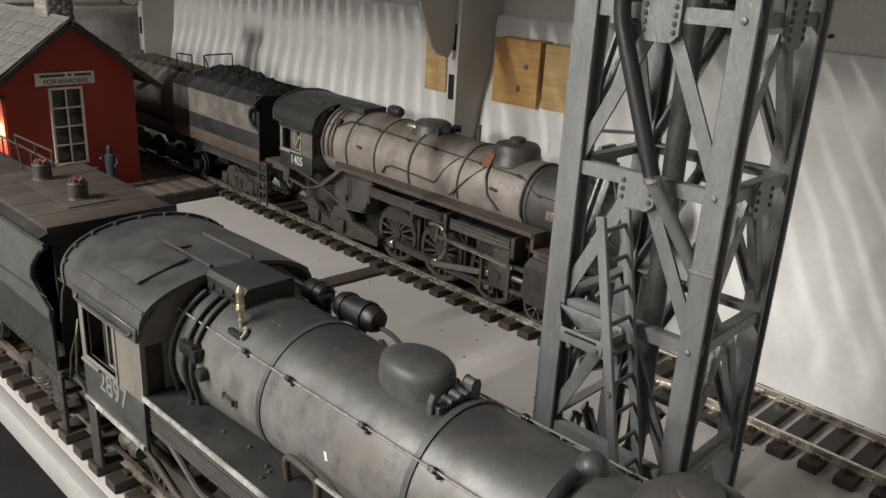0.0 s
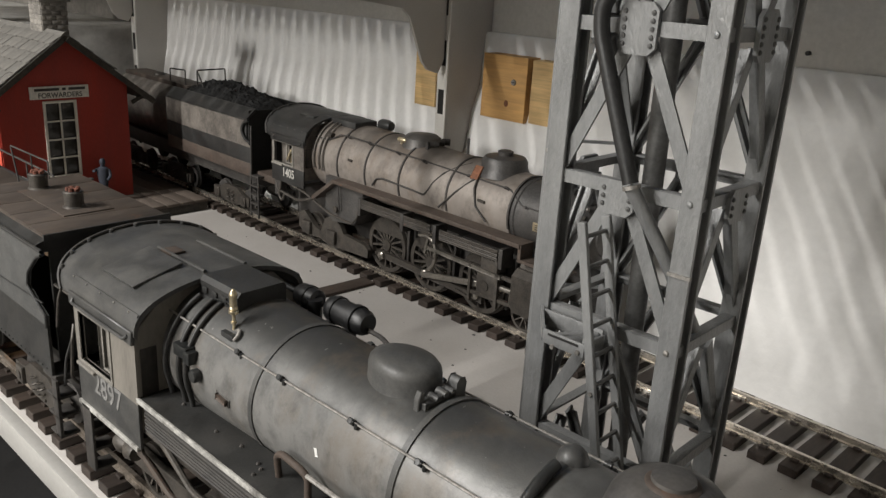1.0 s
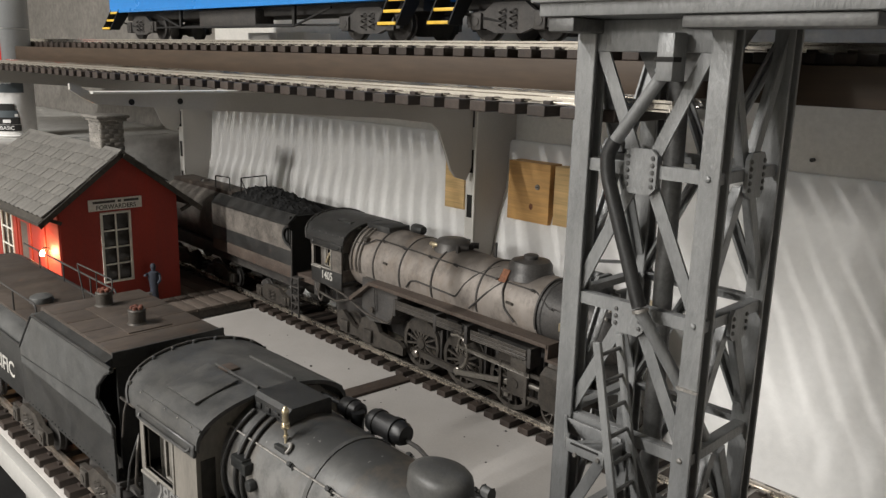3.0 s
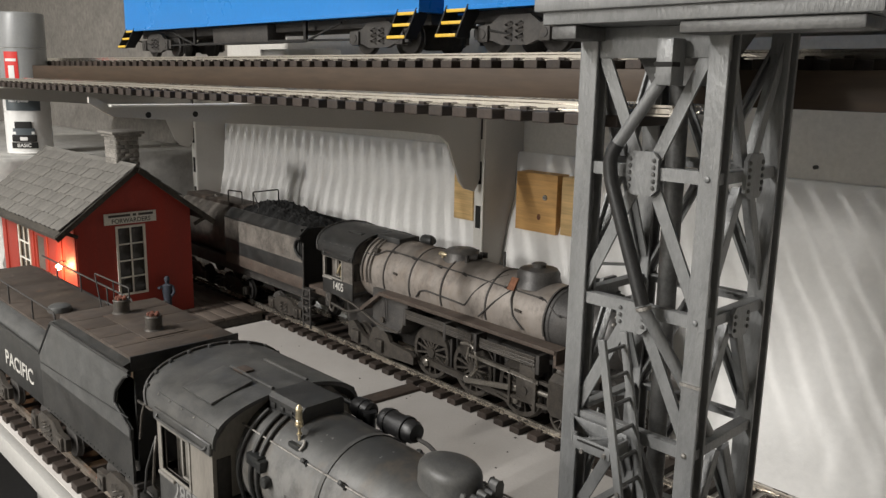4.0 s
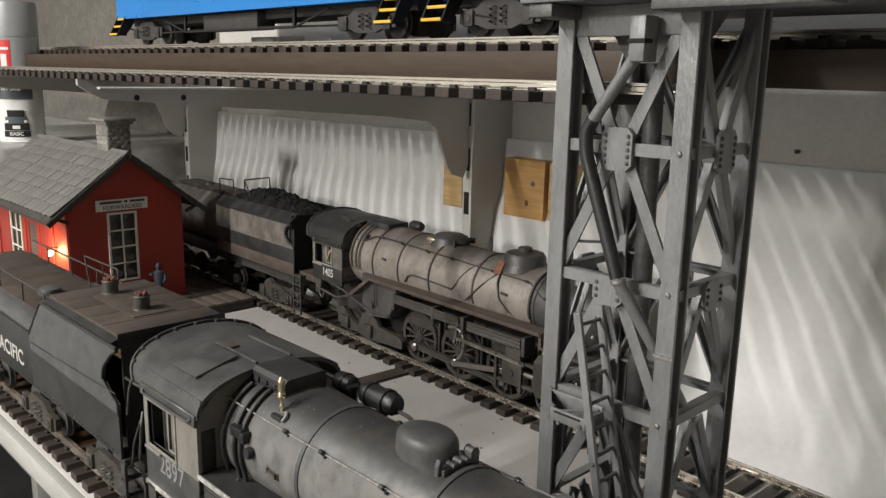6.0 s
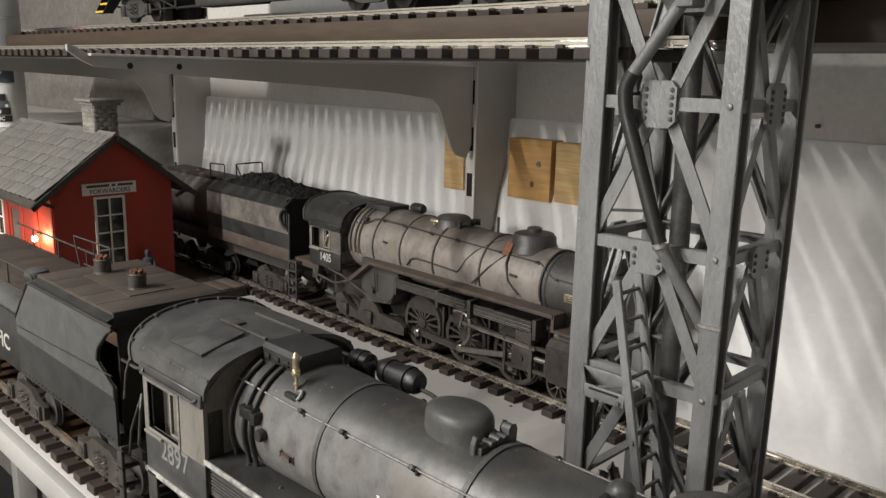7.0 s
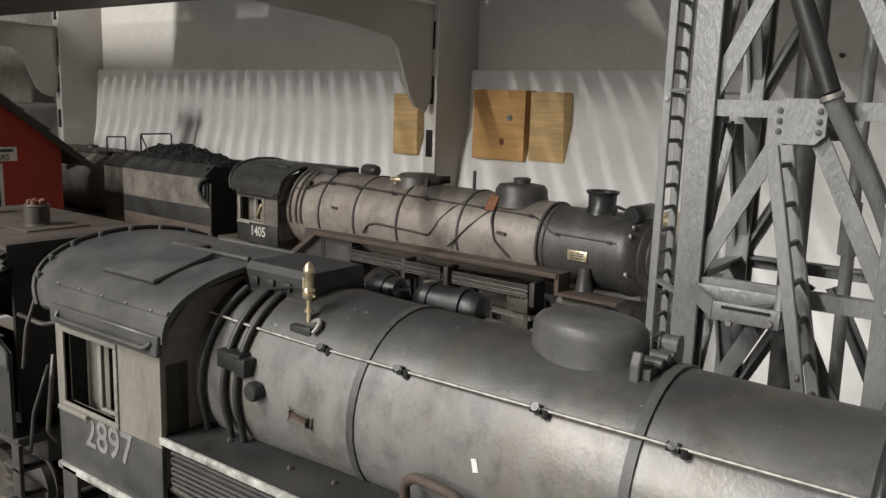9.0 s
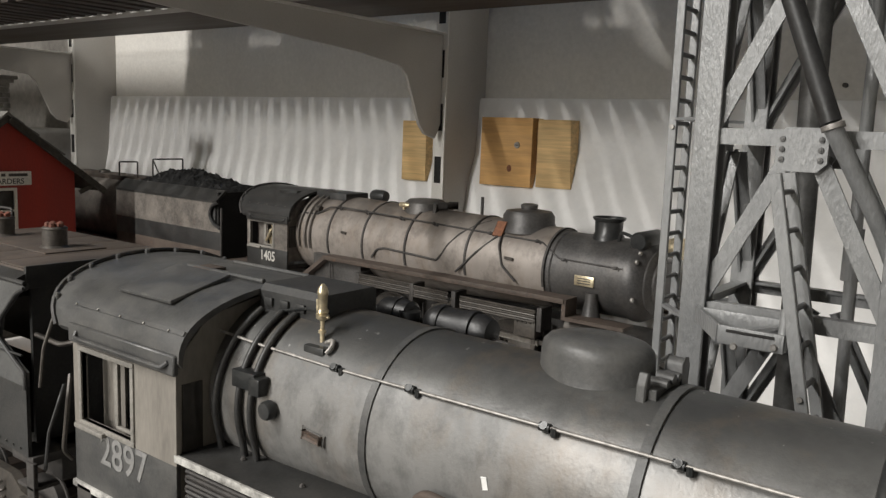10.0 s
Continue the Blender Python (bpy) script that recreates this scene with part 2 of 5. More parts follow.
def to_object(name, bm, mat, smooth=True):
    me = bpy.data.meshes.new(name)
    for v in bm.verts:
        v.co *= MM
    bmesh.ops.recalc_face_normals(bm, faces=bm.faces[:])
    bm.to_mesh(me)
    bm.free()
    me.materials.append(mat)
    if smooth:
        me.shade_smooth()
        me.set_sharp_from_angle(angle=radians(38))
    return new(name, me)


def part(name, bm, mat, parent, label=""):
    ob = to_object(name, bm, mat)
    ob.parent = parent
    if label:
        ob["label"] = label
    return ob


def whole(name, bm, mat, label, category, group="", kind="", at=(0, 0, 0), turn=0.0):
    ob = to_object(name, bm, mat)
    ob.matrix_world = pose(at[0] * MM, at[1] * MM, at[2] * MM, 0, 0, turn)
    return tagged(ob, label, category, group, kind)


def box(x0, x1, y0, y1, z0, z1, bevel=0.0, bm=None):
    own = bmesh.new()
    bmesh.ops.create_cube(own, size=1)
    for v in own.verts:
        v.co = Vector((x0 + (v.co.x + .5) * (x1 - x0), y0 + (v.co.y + .5) * (y1 - y0), z0 + (v.co.z + .5) * (z1 - z0)))
    if bevel:
        bmesh.ops.bevel(own, geom=own.edges[:], offset=bevel, segments=2, profile=0.5, affect="EDGES")
    return join(bm, own)


def join(bm, own):
    if bm is None:
        return own
    me = bpy.data.meshes.new("joining")
    own.to_mesh(me)
    own.free()
    bm.from_mesh(me)
    bpy.data.meshes.remove(me)
    return bm


def rod(a, b, r, r2=None, seg=14, bm=None, caps=True):
    """A round bar from a to b."""
    own = bmesh.new()
    a, b = Vector(a), Vector(b)
    d = b - a
    turn = d.to_track_quat("Z", "Y").to_matrix().to_4x4()
    bmesh.ops.create_cone(own, cap_ends=caps, segments=seg, radius1=r, radius2=r if r2 is None else r2, depth=d.length,
                          matrix=Matrix.Translation((a + b) / 2) @ turn)
    return join(bm, own)


def bar(a, b, w, t, up=(0, 1, 0), bm=None, bevel=0.0):
    """A flat bar from a to b, w wide across and t thick along up."""
    own = bmesh.new()
    a, b = Vector(a), Vector(b)
    d = (b - a)
    z = d.normalized()
    y = Vector(up)
    y = (y - z * y.dot(z)).normalized()
    x = y.cross(z)
    bmesh.ops.create_cube(own, size=1)
    mid = (a + b) / 2
    for v in own.verts:
        v.co = mid + x * (v.co.x * w) + y * (v.co.y * t) + z * (v.co.z * d.length)
    if bevel:
        bmesh.ops.bevel(own, geom=own.edges[:], offset=bevel, segments=1, affect="EDGES")
    return join(bm, own)


def pipe(points, r, seg=8, bm=None, bend=3):
    """A pipe through points, its corners rounded."""
    pts = [Vector(p) for p in points]
    line = [pts[0]]
    for p, q, s in zip(pts, pts[1:], pts[2:]):
        cut = min((p - q).length, (s - q).length, r * 5) * 0.45
        a, b = q + (p - q).normalized() * cut, q + (s - q).normalized() * cut
        for i in range(bend + 1):
            u = i / bend
            line.append(a * (1 - u) ** 2 + q * 2 * u * (1 - u) + b * u * u)
    line.append(pts[-1])
    own = bmesh.new()
    rings = []
    side = None
    for i, p in enumerate(line):
        d = (line[min(i + 1, len(line) - 1)] - line[max(i - 1, 0)]).normalized()
        if side is None:
            side = d.orthogonal().normalized()
        side = (side - d * side.dot(d)).normalized()
        up = d.cross(side)
        rings.append([own.verts.new(p + (side * math.cos(t) + up * math.sin(t)) * r) for t in (2 * math.pi * k / seg for k in range(seg))])
    for ra, rb in zip(rings, rings[1:]):
        for k in range(seg):
            own.faces.new((ra[k], ra[(k + 1) % seg], rb[(k + 1) % seg], rb[k]))
    own.faces.new(rings[0])
    own.faces.new(rings[-1])
    return join(bm, own)


def prism(outline, axis, a, b, bm=None):
    """An outline pushed from a to b along an axis; it is given in the two other axes, in order."""
    own = bmesh.new()

    def place(p, d):
        return {"x": (d, p[0], p[1]), "y": (p[0], d, p[1]), "z": (p[0], p[1], d)}[axis]

    lo = [own.verts.new(place(p, a)) for p in outline]
    hi = [own.verts.new(place(p, b)) for p in outline]
    n = len(outline)
    own.faces.new(lo)
    own.faces.new(hi[::-1])
    for i in range(n):
        own.faces.new((lo[i], lo[(i + 1) % n], hi[(i + 1) % n], hi[i]))
    return join(bm, own)


def lathe(profile, centre, axis="z", seg=32, bm=None, squash=(1, 1)):
    """A profile of (radius, height) turned about an axis through centre."""
    own = bmesh.new()
    rings = []
    for r, h in profile:
        ring = []
        for k in range(seg):
            t = 2 * math.pi * k / seg
            u, v = r * math.cos(t) * squash[0], r * math.sin(t) * squash[1]
            p = (u, v, h) if axis == "z" else (h, u, v) if axis == "x" else (u, h, v)
            ring.append(own.verts.new(Vector(centre) + Vector(p)))
        rings.append(ring)
    for ra, rb in zip(rings, rings[1:]):
        for k in range(seg):
            own.faces.new((ra[k], ra[(k + 1) % seg], rb[(k + 1) % seg], rb[k]))
    own.faces.new(rings[0])
    own.faces.new(rings[-1])
    return join(bm, own)


def hoop(x0, x1, r, zc, t0, t1, thick=1.0, seg=24, bm=None):
    """A strip of sheet bent round the boiler's axis from angle t0 to t1 (degrees, 90 is the top)."""
    own = bmesh.new()
    rows = []
    for i in range(seg + 1):
        t = radians(t0 + (t1 - t0) * i / seg)
        c, s = math.cos(t), math.sin(t)
        rows.append([own.verts.new((x, q * c, zc + q * s)) for x, q in ((x0, r), (x1, r), (x1, r + thick), (x0, r + thick))])
    for ra, rb in zip(rows, rows[1:]):
        for k in range(4):
            own.faces.new((ra[k], ra[(k + 1) % 4], rb[(k + 1) % 4], rb[k]))
    own.faces.new(rows[0])
    own.faces.new(rows[-1])
    return join(bm, own)


def lettering(name, text, size, at, turn, mat, parent, label="", squeeze=1.0):
    cu = bpy.data.curves.new(name, "FONT")
    cu.body, cu.size, cu.align_x, cu.align_y, cu.extrude, cu.offset = text, size * MM, "CENTER", "CENTER", 0.15 * MM, 0.012 * size * MM
    ob = new(name, cu)
    dg = bpy.context.evaluated_depsgraph_get()
    me = bpy.data.meshes.new_from_object(ob.evaluated_get(dg))
    bpy.data.objects.remove(ob)
    me.materials.clear()
    me.materials.append(mat)
    out = new(name, me)
    out.parent = parent
    out.matrix_basis = pose(at[0] * MM, at[1] * MM, at[2] * MM, *turn) @ Matrix.Diagonal((squeeze, 1, 1, 1))
    if label:
        out["label"] = label
    return out


# ---------------------------------------------------------------- the room
TOP = 6.0      # table top, mm


def structure(name, bm, mat, label):
    return tagged(to_object(name, bm, mat), label, "", "", "structure")


structure("floor", box(-3200, 2400, -5000, 900, -960, -900), FLOOR_DARK, "dark worn floor of the hobby room")
structure("ceiling", box(-3200, 2400, -5000, 900, 1300, 1340), CEILING_WHITE, "plain white painted ceiling")
structure("wall_north", box(-1170, 2400, 637, 760, -900, 1300), PAINT_WHITE, "white plastered wall behind the shelves")
# left stretch split off so that its shade sits in the colour
structure("wall_north_bare", box(-3200, -1170, 637, 760, -900, 1300), PLASTER_SHADED, "rough grey plaster of the wall with shade painted in")
structure("wall_south", box(-3200, 2400, -5000, -4880, -900, 1300), ROOM_PAINT, "plain grey-beige wall behind the camera")
structure("wall_west", box(-3200, -3080, -4880, 637, -900, 1300), ROOM_PAINT, "plain grey-beige end wall of the room")
structure("wall_east", box(2280, 2400, -4880, 637, -900, 1300), ROOM_PAINT, "plain grey-beige end wall beside the shelves")


def stone_ledge():
    bm = bmesh.new()
    box(-2200, -1236, 300, 637, TOP, 190, 6, bm)
    bmesh.ops.subdivide_edges(bm, edges=bm.edges[:], cuts=14, use_grid_fill=True)
    for v in bm.verts:
        if v.co.z < 189.9 or v.co.y < 320:
            n = noise.noise_vector(v.co * 0.035) * 7 + noise.noise_vector(v.co * 0.12) * 3
            if v.co.y < 630 and v.co.z > TOP + 1:
                v.co += Vector((n.x, n.y, n.z * 0.3))
    return whole("stone_ledge", bm, STONE_WHITE, "rough whitewashed stone ledge at the foot of the wall", "ledge", kind="structure")


stone_ledge()

# leaning white panel at the foot of the wall
panel = [(637, TOP), (552, TOP), (580, 80), (609, 160), (628, 236), (630.5, 239), (637, 239)]
panel_bm = prism(panel, "x", -1192, 600)
for v in panel_bm.verts:
    if v.co.y < 636:
        v.co.y -= (v.co.x + 150) * 0.038 * (1 - (v.co.z - TOP) / 233)
structure("wall_panel", panel_bm, PANEL_WHITE, "white plastered panel leaning at the foot of the wall")


def tube_lamp(x, y0, y1, z, label):
    """A ceiling batten with one fluorescent tube under it."""
    lamp = thing("ceiling_lamp", (x, y0, z), label, "lamp", "ceiling lamps")
    part("batten", box(-30, 30, 0, y1 - y0, 22, 1300 - z, 2), CEILING_WHITE, lamp)
    part("tube", rod((0, 20, 0), (0, y1 - y0 - 20, 0), 14, seg=10), TUBE, lamp, "lit white tube")
    for e in (8, y1 - y0 - 8):
        part("lamp_holder", box(-12, 12, e - 8, e + 8, -8, 24, 2), CEILING_WHITE, lamp)


tube_lamp(-900, -4200, -2700, 1180, "fluorescent batten with one lit tube on the ceiling")
tube_lamp(-900, -2000, -500, 1180, "fluorescent batten with one lit tube on the ceiling")

# table
table = thing("layout_table", (0, 0, -900), "long light grey train table with a white front edge", "table")
part("tabletop", box(-2200, 700, 147, 637, 900 - 13, 900 + TOP, 0.6), TABLE, table, "light grey painted top")
part("edge_strip", box(-2200, 700, 139, 147, 900 - 13, 900 + TOP - 0.5, 0.8), EDGE_WHITE, table, "white edge strip")
for lx in (-2150, 620):
    for ly in (180, 600):
        part("leg", box(lx - 22, lx + 22, ly - 22, ly + 22, 0, 887, 1), EDGE_WHITE, table)


def black_chair():
    """A padded chair whose rounded back stands just under the table's edge."""
    ch = thing("padded_chair", (-830, -34, -900), "black padded chair standing beside the train table", "chair")
    bm = lathe([(1, 0), (150, 4), (190, 30), (200, 70), (190, 110), (150, 136), (1, 140)], (0, 0, 440), seg=40)
    part("seat", bm, BLACK_LEATHER, ch)
    bm = lathe([(1, 0), (120, 4), (170, 14), (185, 40), (185, 75), (172, 96), (130, 106), (1, 110)], (0, 60, 732), "y", seg=40, squash=(1.05, 0.62))
    part("backrest", bm, BLACK_LEATHER, ch)
    part("back_post", pipe([(0, 160, 680), (0, 190, 560), (0, 120, 470), (0, 0, 440)], 12), GEAR_DARK, ch)
    part("column", rod((0, 0, 60), (0, 0, 445), 24), GEAR_DARK, ch)
    for k in range(5):
        a = 2 * math.pi * k / 5
        part("foot", bar((0, 0, 50), (230 * math.cos(a), 230 * math.sin(a), 18), 34, 30, (0, 0, 1)), GEAR_DARK, ch)


black_chair()

# ---------------------------------------------------------------- tracks


def track(name, x0, x1, y, z, label, rail_mat, turn=0.0, pivot=0.0, half=37.0, pitch=21.0):
    """A straight track: sleepers at pitch, two rails with head, web and foot."""
    tr = thing(name, (pivot, y, z), label, "railway track", "model railway tracks", turn)
    for side in (-1, 1):
        c = side * 23.2
        o = [(c - 2.3, 6), (c + 2.3, 6), (c + 2.3, 6.8), (c + .7, 7.4), (c + .7, 9.6), (c + 1.3, 10.2), (c + 1.3, 11.5), (c - 1.3, 11.5), (c - 1.3, 10.2), (c - .7, 9.6), (c - .7, 7.4), (c - 2.3, 6.8)]
        part("rail", prism(o, "x", x0 - pivot, x1 - pivot), rail_mat, tr)
    bm = box(-6, 6, -half, half, 0, 6, 0.7)
    for side in (-1, 1):
        for e in (-3.7, 3.7):
            box(-2.6, 2.6, side * 23.2 + e - 1.3, side * 23.2 + e + 1.3, 5.8, 7.9, 0.4, bm)
    for v in bm.verts:
        v.co *= MM
    me = bpy.data.meshes.new("sleeper")
    bm.to_mesh(me)
    bm.free()
    me.materials.append(TIE)
    n = int((x1 - x0) / pitch)
    for i in range(n):
        ob = new("sleeper", me)
        ob.parent = tr
        ob.matrix_basis = pose((x0 - pivot + 12 + i * pitch + random.uniform(-.5, .5)) * MM, random.uniform(-.6, .6) * MM, 0, 0, 0, random.uniform(-.6, .6))
    return tr


FRONT_Y, BACK_Y, BACK_TURN = 187.0, 522.0, -2.2
track("front_track", -1400, 420, FRONT_Y, TOP, "model railway track with brown sleepers along the table edge", RAIL_DULL)
track("back_track", -1330, 500, BACK_Y, TOP, "model railway track with worn rails on brown sleepers", RAIL, BACK_TURN, -630)
track("shelf_track", -1780, -165, 337, 293, "loose model railway track lying over the shelf brackets", CHROME)
track("upper_track", -1500, 700, 441, 323, "model railway track on the brown upper board", CHROME)


def rail_joiner(x, y, z):
    bm = box(-9, 9, -2.6, 2.6, 6.2, 9.4, 0.5)
    for k in (-5, 5):
        rod((k, -3.6, 8), (k, 3.6, 8), 1.1, seg=8, bm=bm)
    return whole("rail_joiner", bm, CHROME, "bright metal rail joiner with bolts on the back track", "rail joiner", "rail joiners", at=(x, y, z), turn=BACK_TURN)


for jx, side in ((-187, 1), (-232, -1)):
    rail_joiner(jx, BACK_Y + (jx + 630) * math.tan(radians(BACK_TURN)) + side * 23.2, TOP)

whole("wooden_strip", box(-9, 9, -90, 90, 0, 3, 0.5), BROWN_GRIME, "thin brown wooden strip lying flat on the table", "strip", at=(-540, 392, TOP), turn=-4)

# ---------------------------------------------------------------- wall uprights, brackets, shelf


def upright(x):
    up = thing("shelf_upright", (x, 575, -880), "grey enamelled slotted shelf upright fixed to the wall", "shelf upright", "shelf uprights")
    # front face painted lighter than the sides, as the light falls on it
    part("front_face", box(-6.5, 6.5, 0, 2, 0, 2050, 0.5), STEEL_LIT, up)
    part("side_face", box(4.7, 6.7, 2, 62, 0, 2050, 0.3), STEEL_SHADED, up)
    part("side_face", box(-6.7, -4.7, 2, 62, 0, 2050, 0.3), STEEL_SHADED, up)
    for i in range(16):
        z0 = 880 + 160 - 6 * 47.0 + i * 47.0
        part("slot", box(-3.6, 3.6, -0.4, 0.2, z0, z0 + 24), SLOT, up)
    return up


def bracket(x):
    br = thing("shelf_bracket", (x, 575, 200), "grey steel shelf bracket hooked into the upright", "shelf bracket", "shelf brackets")
    o = [(0, 92.5), (-384, 92.5), (-392, 97), (-397, 98), (-397, 94), (-388, 88), (-380, 84), (-300, 78), (-200, 72), (-110, 66), (-58, 60), (-48, 52), (-30, 12), (-22, 4), (-8, 0), (-4, 6), (0, 14)]
    part("web", prism(o, "x", -1.5, 1.5), STEEL_SHADED, br)
    # lighter tone stands for light on the bracket's top
    part("top_flange", box(-7, 7, -384, -2, 91, 92.6, 0.3), STEEL_LIT, br)
    for hy in (-355, -318):
        part("hole", rod((1.3, hy, 85), (1.8, hy, 85), 2.2), SLOT, br)
    return br


for ux in (-541, -1172):
    upright(ux)
    bracket(ux)

shelf = thing("upper_board", (0, 0, 292.8), "long brown wooden board carried by the shelf brackets", "shelf board")
part("board", box(-1560, 700, 374, 532, 10.4, 29.9, 0.8), BOARD, shelf)
part("lath", box(-1560, -175, 377, 392, 0, 10.2, 0.4), EDGE_WHITE, shelf, "pale lath under the board")

# wood blocks on the wall
blk = thing("pine_block", (-492, 637, 160), "orange pine block screwed to the wall", "wood block", "wall blocks")
part("block", prism([(-25, 0), (29, 0), (29, -29), (-25, -29)], "z", 0, 61), PINE, blk)
part("screw", lathe([(0.4, 0), (3, 0), (2.6, -1.2), (0.4, -1.0)], (14, -29, 37), "y", 16), WIRE, blk, "bright screw head")
part("screw_slot", bar((12.4, -30.3, 37), (15.6, -30.3, 37), 0.8, 0.6, (0, 1, 0)), SLOT, blk)
part("knot", lathe([(0.2, 0), (2.6, 0), (2.2, -0.5), (0.2, -0.7)], (6.5, -29, 16), "y", 14, squash=(1, 1.25)), RUST, blk, "dark knot")
blk2 = thing("pine_wedge", (-440, 637, 160), "pale pine wedge with a chamfered side on the wall", "wood block", "wall blocks")
part("wedge", prism([(-19, 1), (15.5, 1), (12.5, 60), (-19, 60)], "y", -26, 0), PINE_PALE, blk2)
blk3 = thing("pine_offcut", (-598, 637, 158), "small pale pine offcut on the wall beside the upright", "wood block", "wall blocks")
part("offcut", box(-15, 15, -27, 0, 0, 58, 0.6), PINE_PALE, blk3)
whole("wire_hook", pipe([(-249, 634, 187), (-246, 631.6, 178), (-242, 629, 152)], 0.7), GEAR_DARK, "thin dark wire hanging on the wall", "wire")
whole("wall_nail", rod((-221, 637, 250), (-221, 633, 250), 1.7), GEAR_DARK, "dark nail head in the white wall", "nail")

# ---------------------------------------------------------------- steam engines


def arc_sheet(x0, x1, half, z_eave, z_top, thick=2.0, seg=28, power=1.0, low=0.0):
    """A cab roof: a bowed sheet over the cab's width."""
    bm = bmesh.new()
    rows = []
    for i in range(seg + 1):
        t = math.pi * i / seg
        c, s = math.cos(t), math.sin(t) ** power
        y, z = -half * c, z_eave + (z_top - z_eave) * s
        xr = x0 + low * (1 - s)
        rows.append([bm.verts.new(p) for p in ((xr, y, z), (x1, y, z), (x1, y * 0.965, z - thick), (xr, y * 0.965, z - thick))])
    for ra, rb in zip(rows, rows[1:]):
        for k in range(4):
            bm.faces.new((ra[k], ra[(k + 1) % 4], rb[(k + 1) % 4], rb[k]))
    bm.faces.new(rows[0])
    bm.faces.new(rows[-1])
    return bm


def rear_rim(x, half, z_eave, z_top, low):
    pts = []
    for i in range(25):
        t = math.pi * i / 24
        s = math.sin(t) ** .8
        pts.append((x + low * (1 - s), -half * math.cos(t), z_eave + (z_top - z_eave) * s))
    return pipe(pts, 1.0, 6, None, 1)


def wall_with_opening(x0, x1, z0, z1, a0, a1, b0, b1, y, t=1.6):
    """A side sheet in x and z with one opening through it."""
    bm = bmesh.new()
    for q in ((x0, a0, z0, z1), (a1, x1, z0, z1), (a0, a1, z0, b0), (a0, a1, b1, z1)):
        if q[1] - q[0] > 0.01 and q[3] - q[2] > 0.01:
            box(q[0], q[1], y - t / 2, y + t / 2, q[2], q[3], 0, bm)
    bmesh.ops.remove_doubles(bm, verts=bm.verts[:], dist=0.001)
    return bm


def opening_frame(a0, a1, b0, b1, y, w=2.2, t=2.6):
    bm = bmesh.new()
    for q in ((a0 - w, a1 + w, b0 - w, b0), (a0 - w, a1 + w, b1, b1 + w), (a0 - w, a0, b0, b1), (a1, a1 + w, b0, b1)):
        box(q[0], q[1], y - t / 2, y + t / 2, q[2], q[3], 0.3, bm)
    return bm


SPOKES = {}


def driving_wheel(x, y, z, r, parent, spokes=15, name="driving_wheel"):
    """A spoked wheel on the near side; its tyre is a part of it."""
    bm = lathe([(r * .16, -2.2), (r * .2, -2.6), (r * .2, 2), (r * .16, 2)], (x, y, z), "y", 20)
    o = [(x + r * .86 * math.cos(t), z + r * .86 * math.sin(t)) for t in np.linspace(radians(28), radians(152), 16)]
    prism(o, "y", y - 1.8, y + .6, bm)
    wheel = part(name, bm, GEAR, parent)
    key = round(r, 2)
    if key not in SPOKES:
        SPOKES[key] = part("spoke", bar((r * .16, 0, 0), (r * .88, 0, 0), r * .075, 1.6, (0, 1, 0)), GEAR, wheel)
        first = SPOKES[key]
    else:
        first = new("spoke", SPOKES[key].data)
        first.parent = wheel
    first.matrix_basis = pose(x * MM, (y - .6) * MM, z * MM)
    for k in range(1, spokes):
        sp = new("spoke", first.data)
        sp.parent = wheel
        sp.matrix_basis = pose(x * MM, (y - .6) * MM, z * MM, 0, 360 * k / spokes, 0)
    prof = [(r * .84, -1.8), (r * .99, -1.9), (r, -1.4), (r * 1.0, 2.0), (r * 1.06, 2.2), (r * 1.06, 3.2), (r * .84, 3.2), (r * .84, -1.8)]
    bm = bmesh.new()
    rings = []
    for rr, h in prof[:-1]:
        rings.append([bm.verts.new((x + rr * math.cos(t), y + h, z + rr * math.sin(t))) for t in (2 * math.pi * k / 40 for k in range(40))])
    for i in range(len(rings)):
        ra, rb = rings[i], rings[(i + 1) % len(rings)]
        for k in range(40):
            bm.faces.new((ra[k], ra[(k + 1) % 40], rb[(k + 1) % 40], rb[k]))
    part("tyre", bm, ROD if name == "bright" else GEAR, wheel)
    return wheel


def stanchion(x, y, z, n, parent, mat):
    """A handrail knob that stands off the boiler along n."""
    n = Vector(n).normalized()
    a = Vector((x, y, z))
    bm = rod(a - n * 4.4, a - n * 1.0, 1.5, 0.85, 10)
    rod(a - n * 1.2, a + n * 1.4, 1.25, 1.1, 10, bm)
    rod(a + Vector((-1.5, 0, 0)), a + Vector((1.5, 0, 0)), 1.2, seg=12, bm=bm)
    rod(a + Vector((2.6, 0, -1.8)), a + Vector((2.6, 0, 0.4)), 1.0, seg=8, bm=bm)
    return part("handrail_knob", bm, mat, parent)


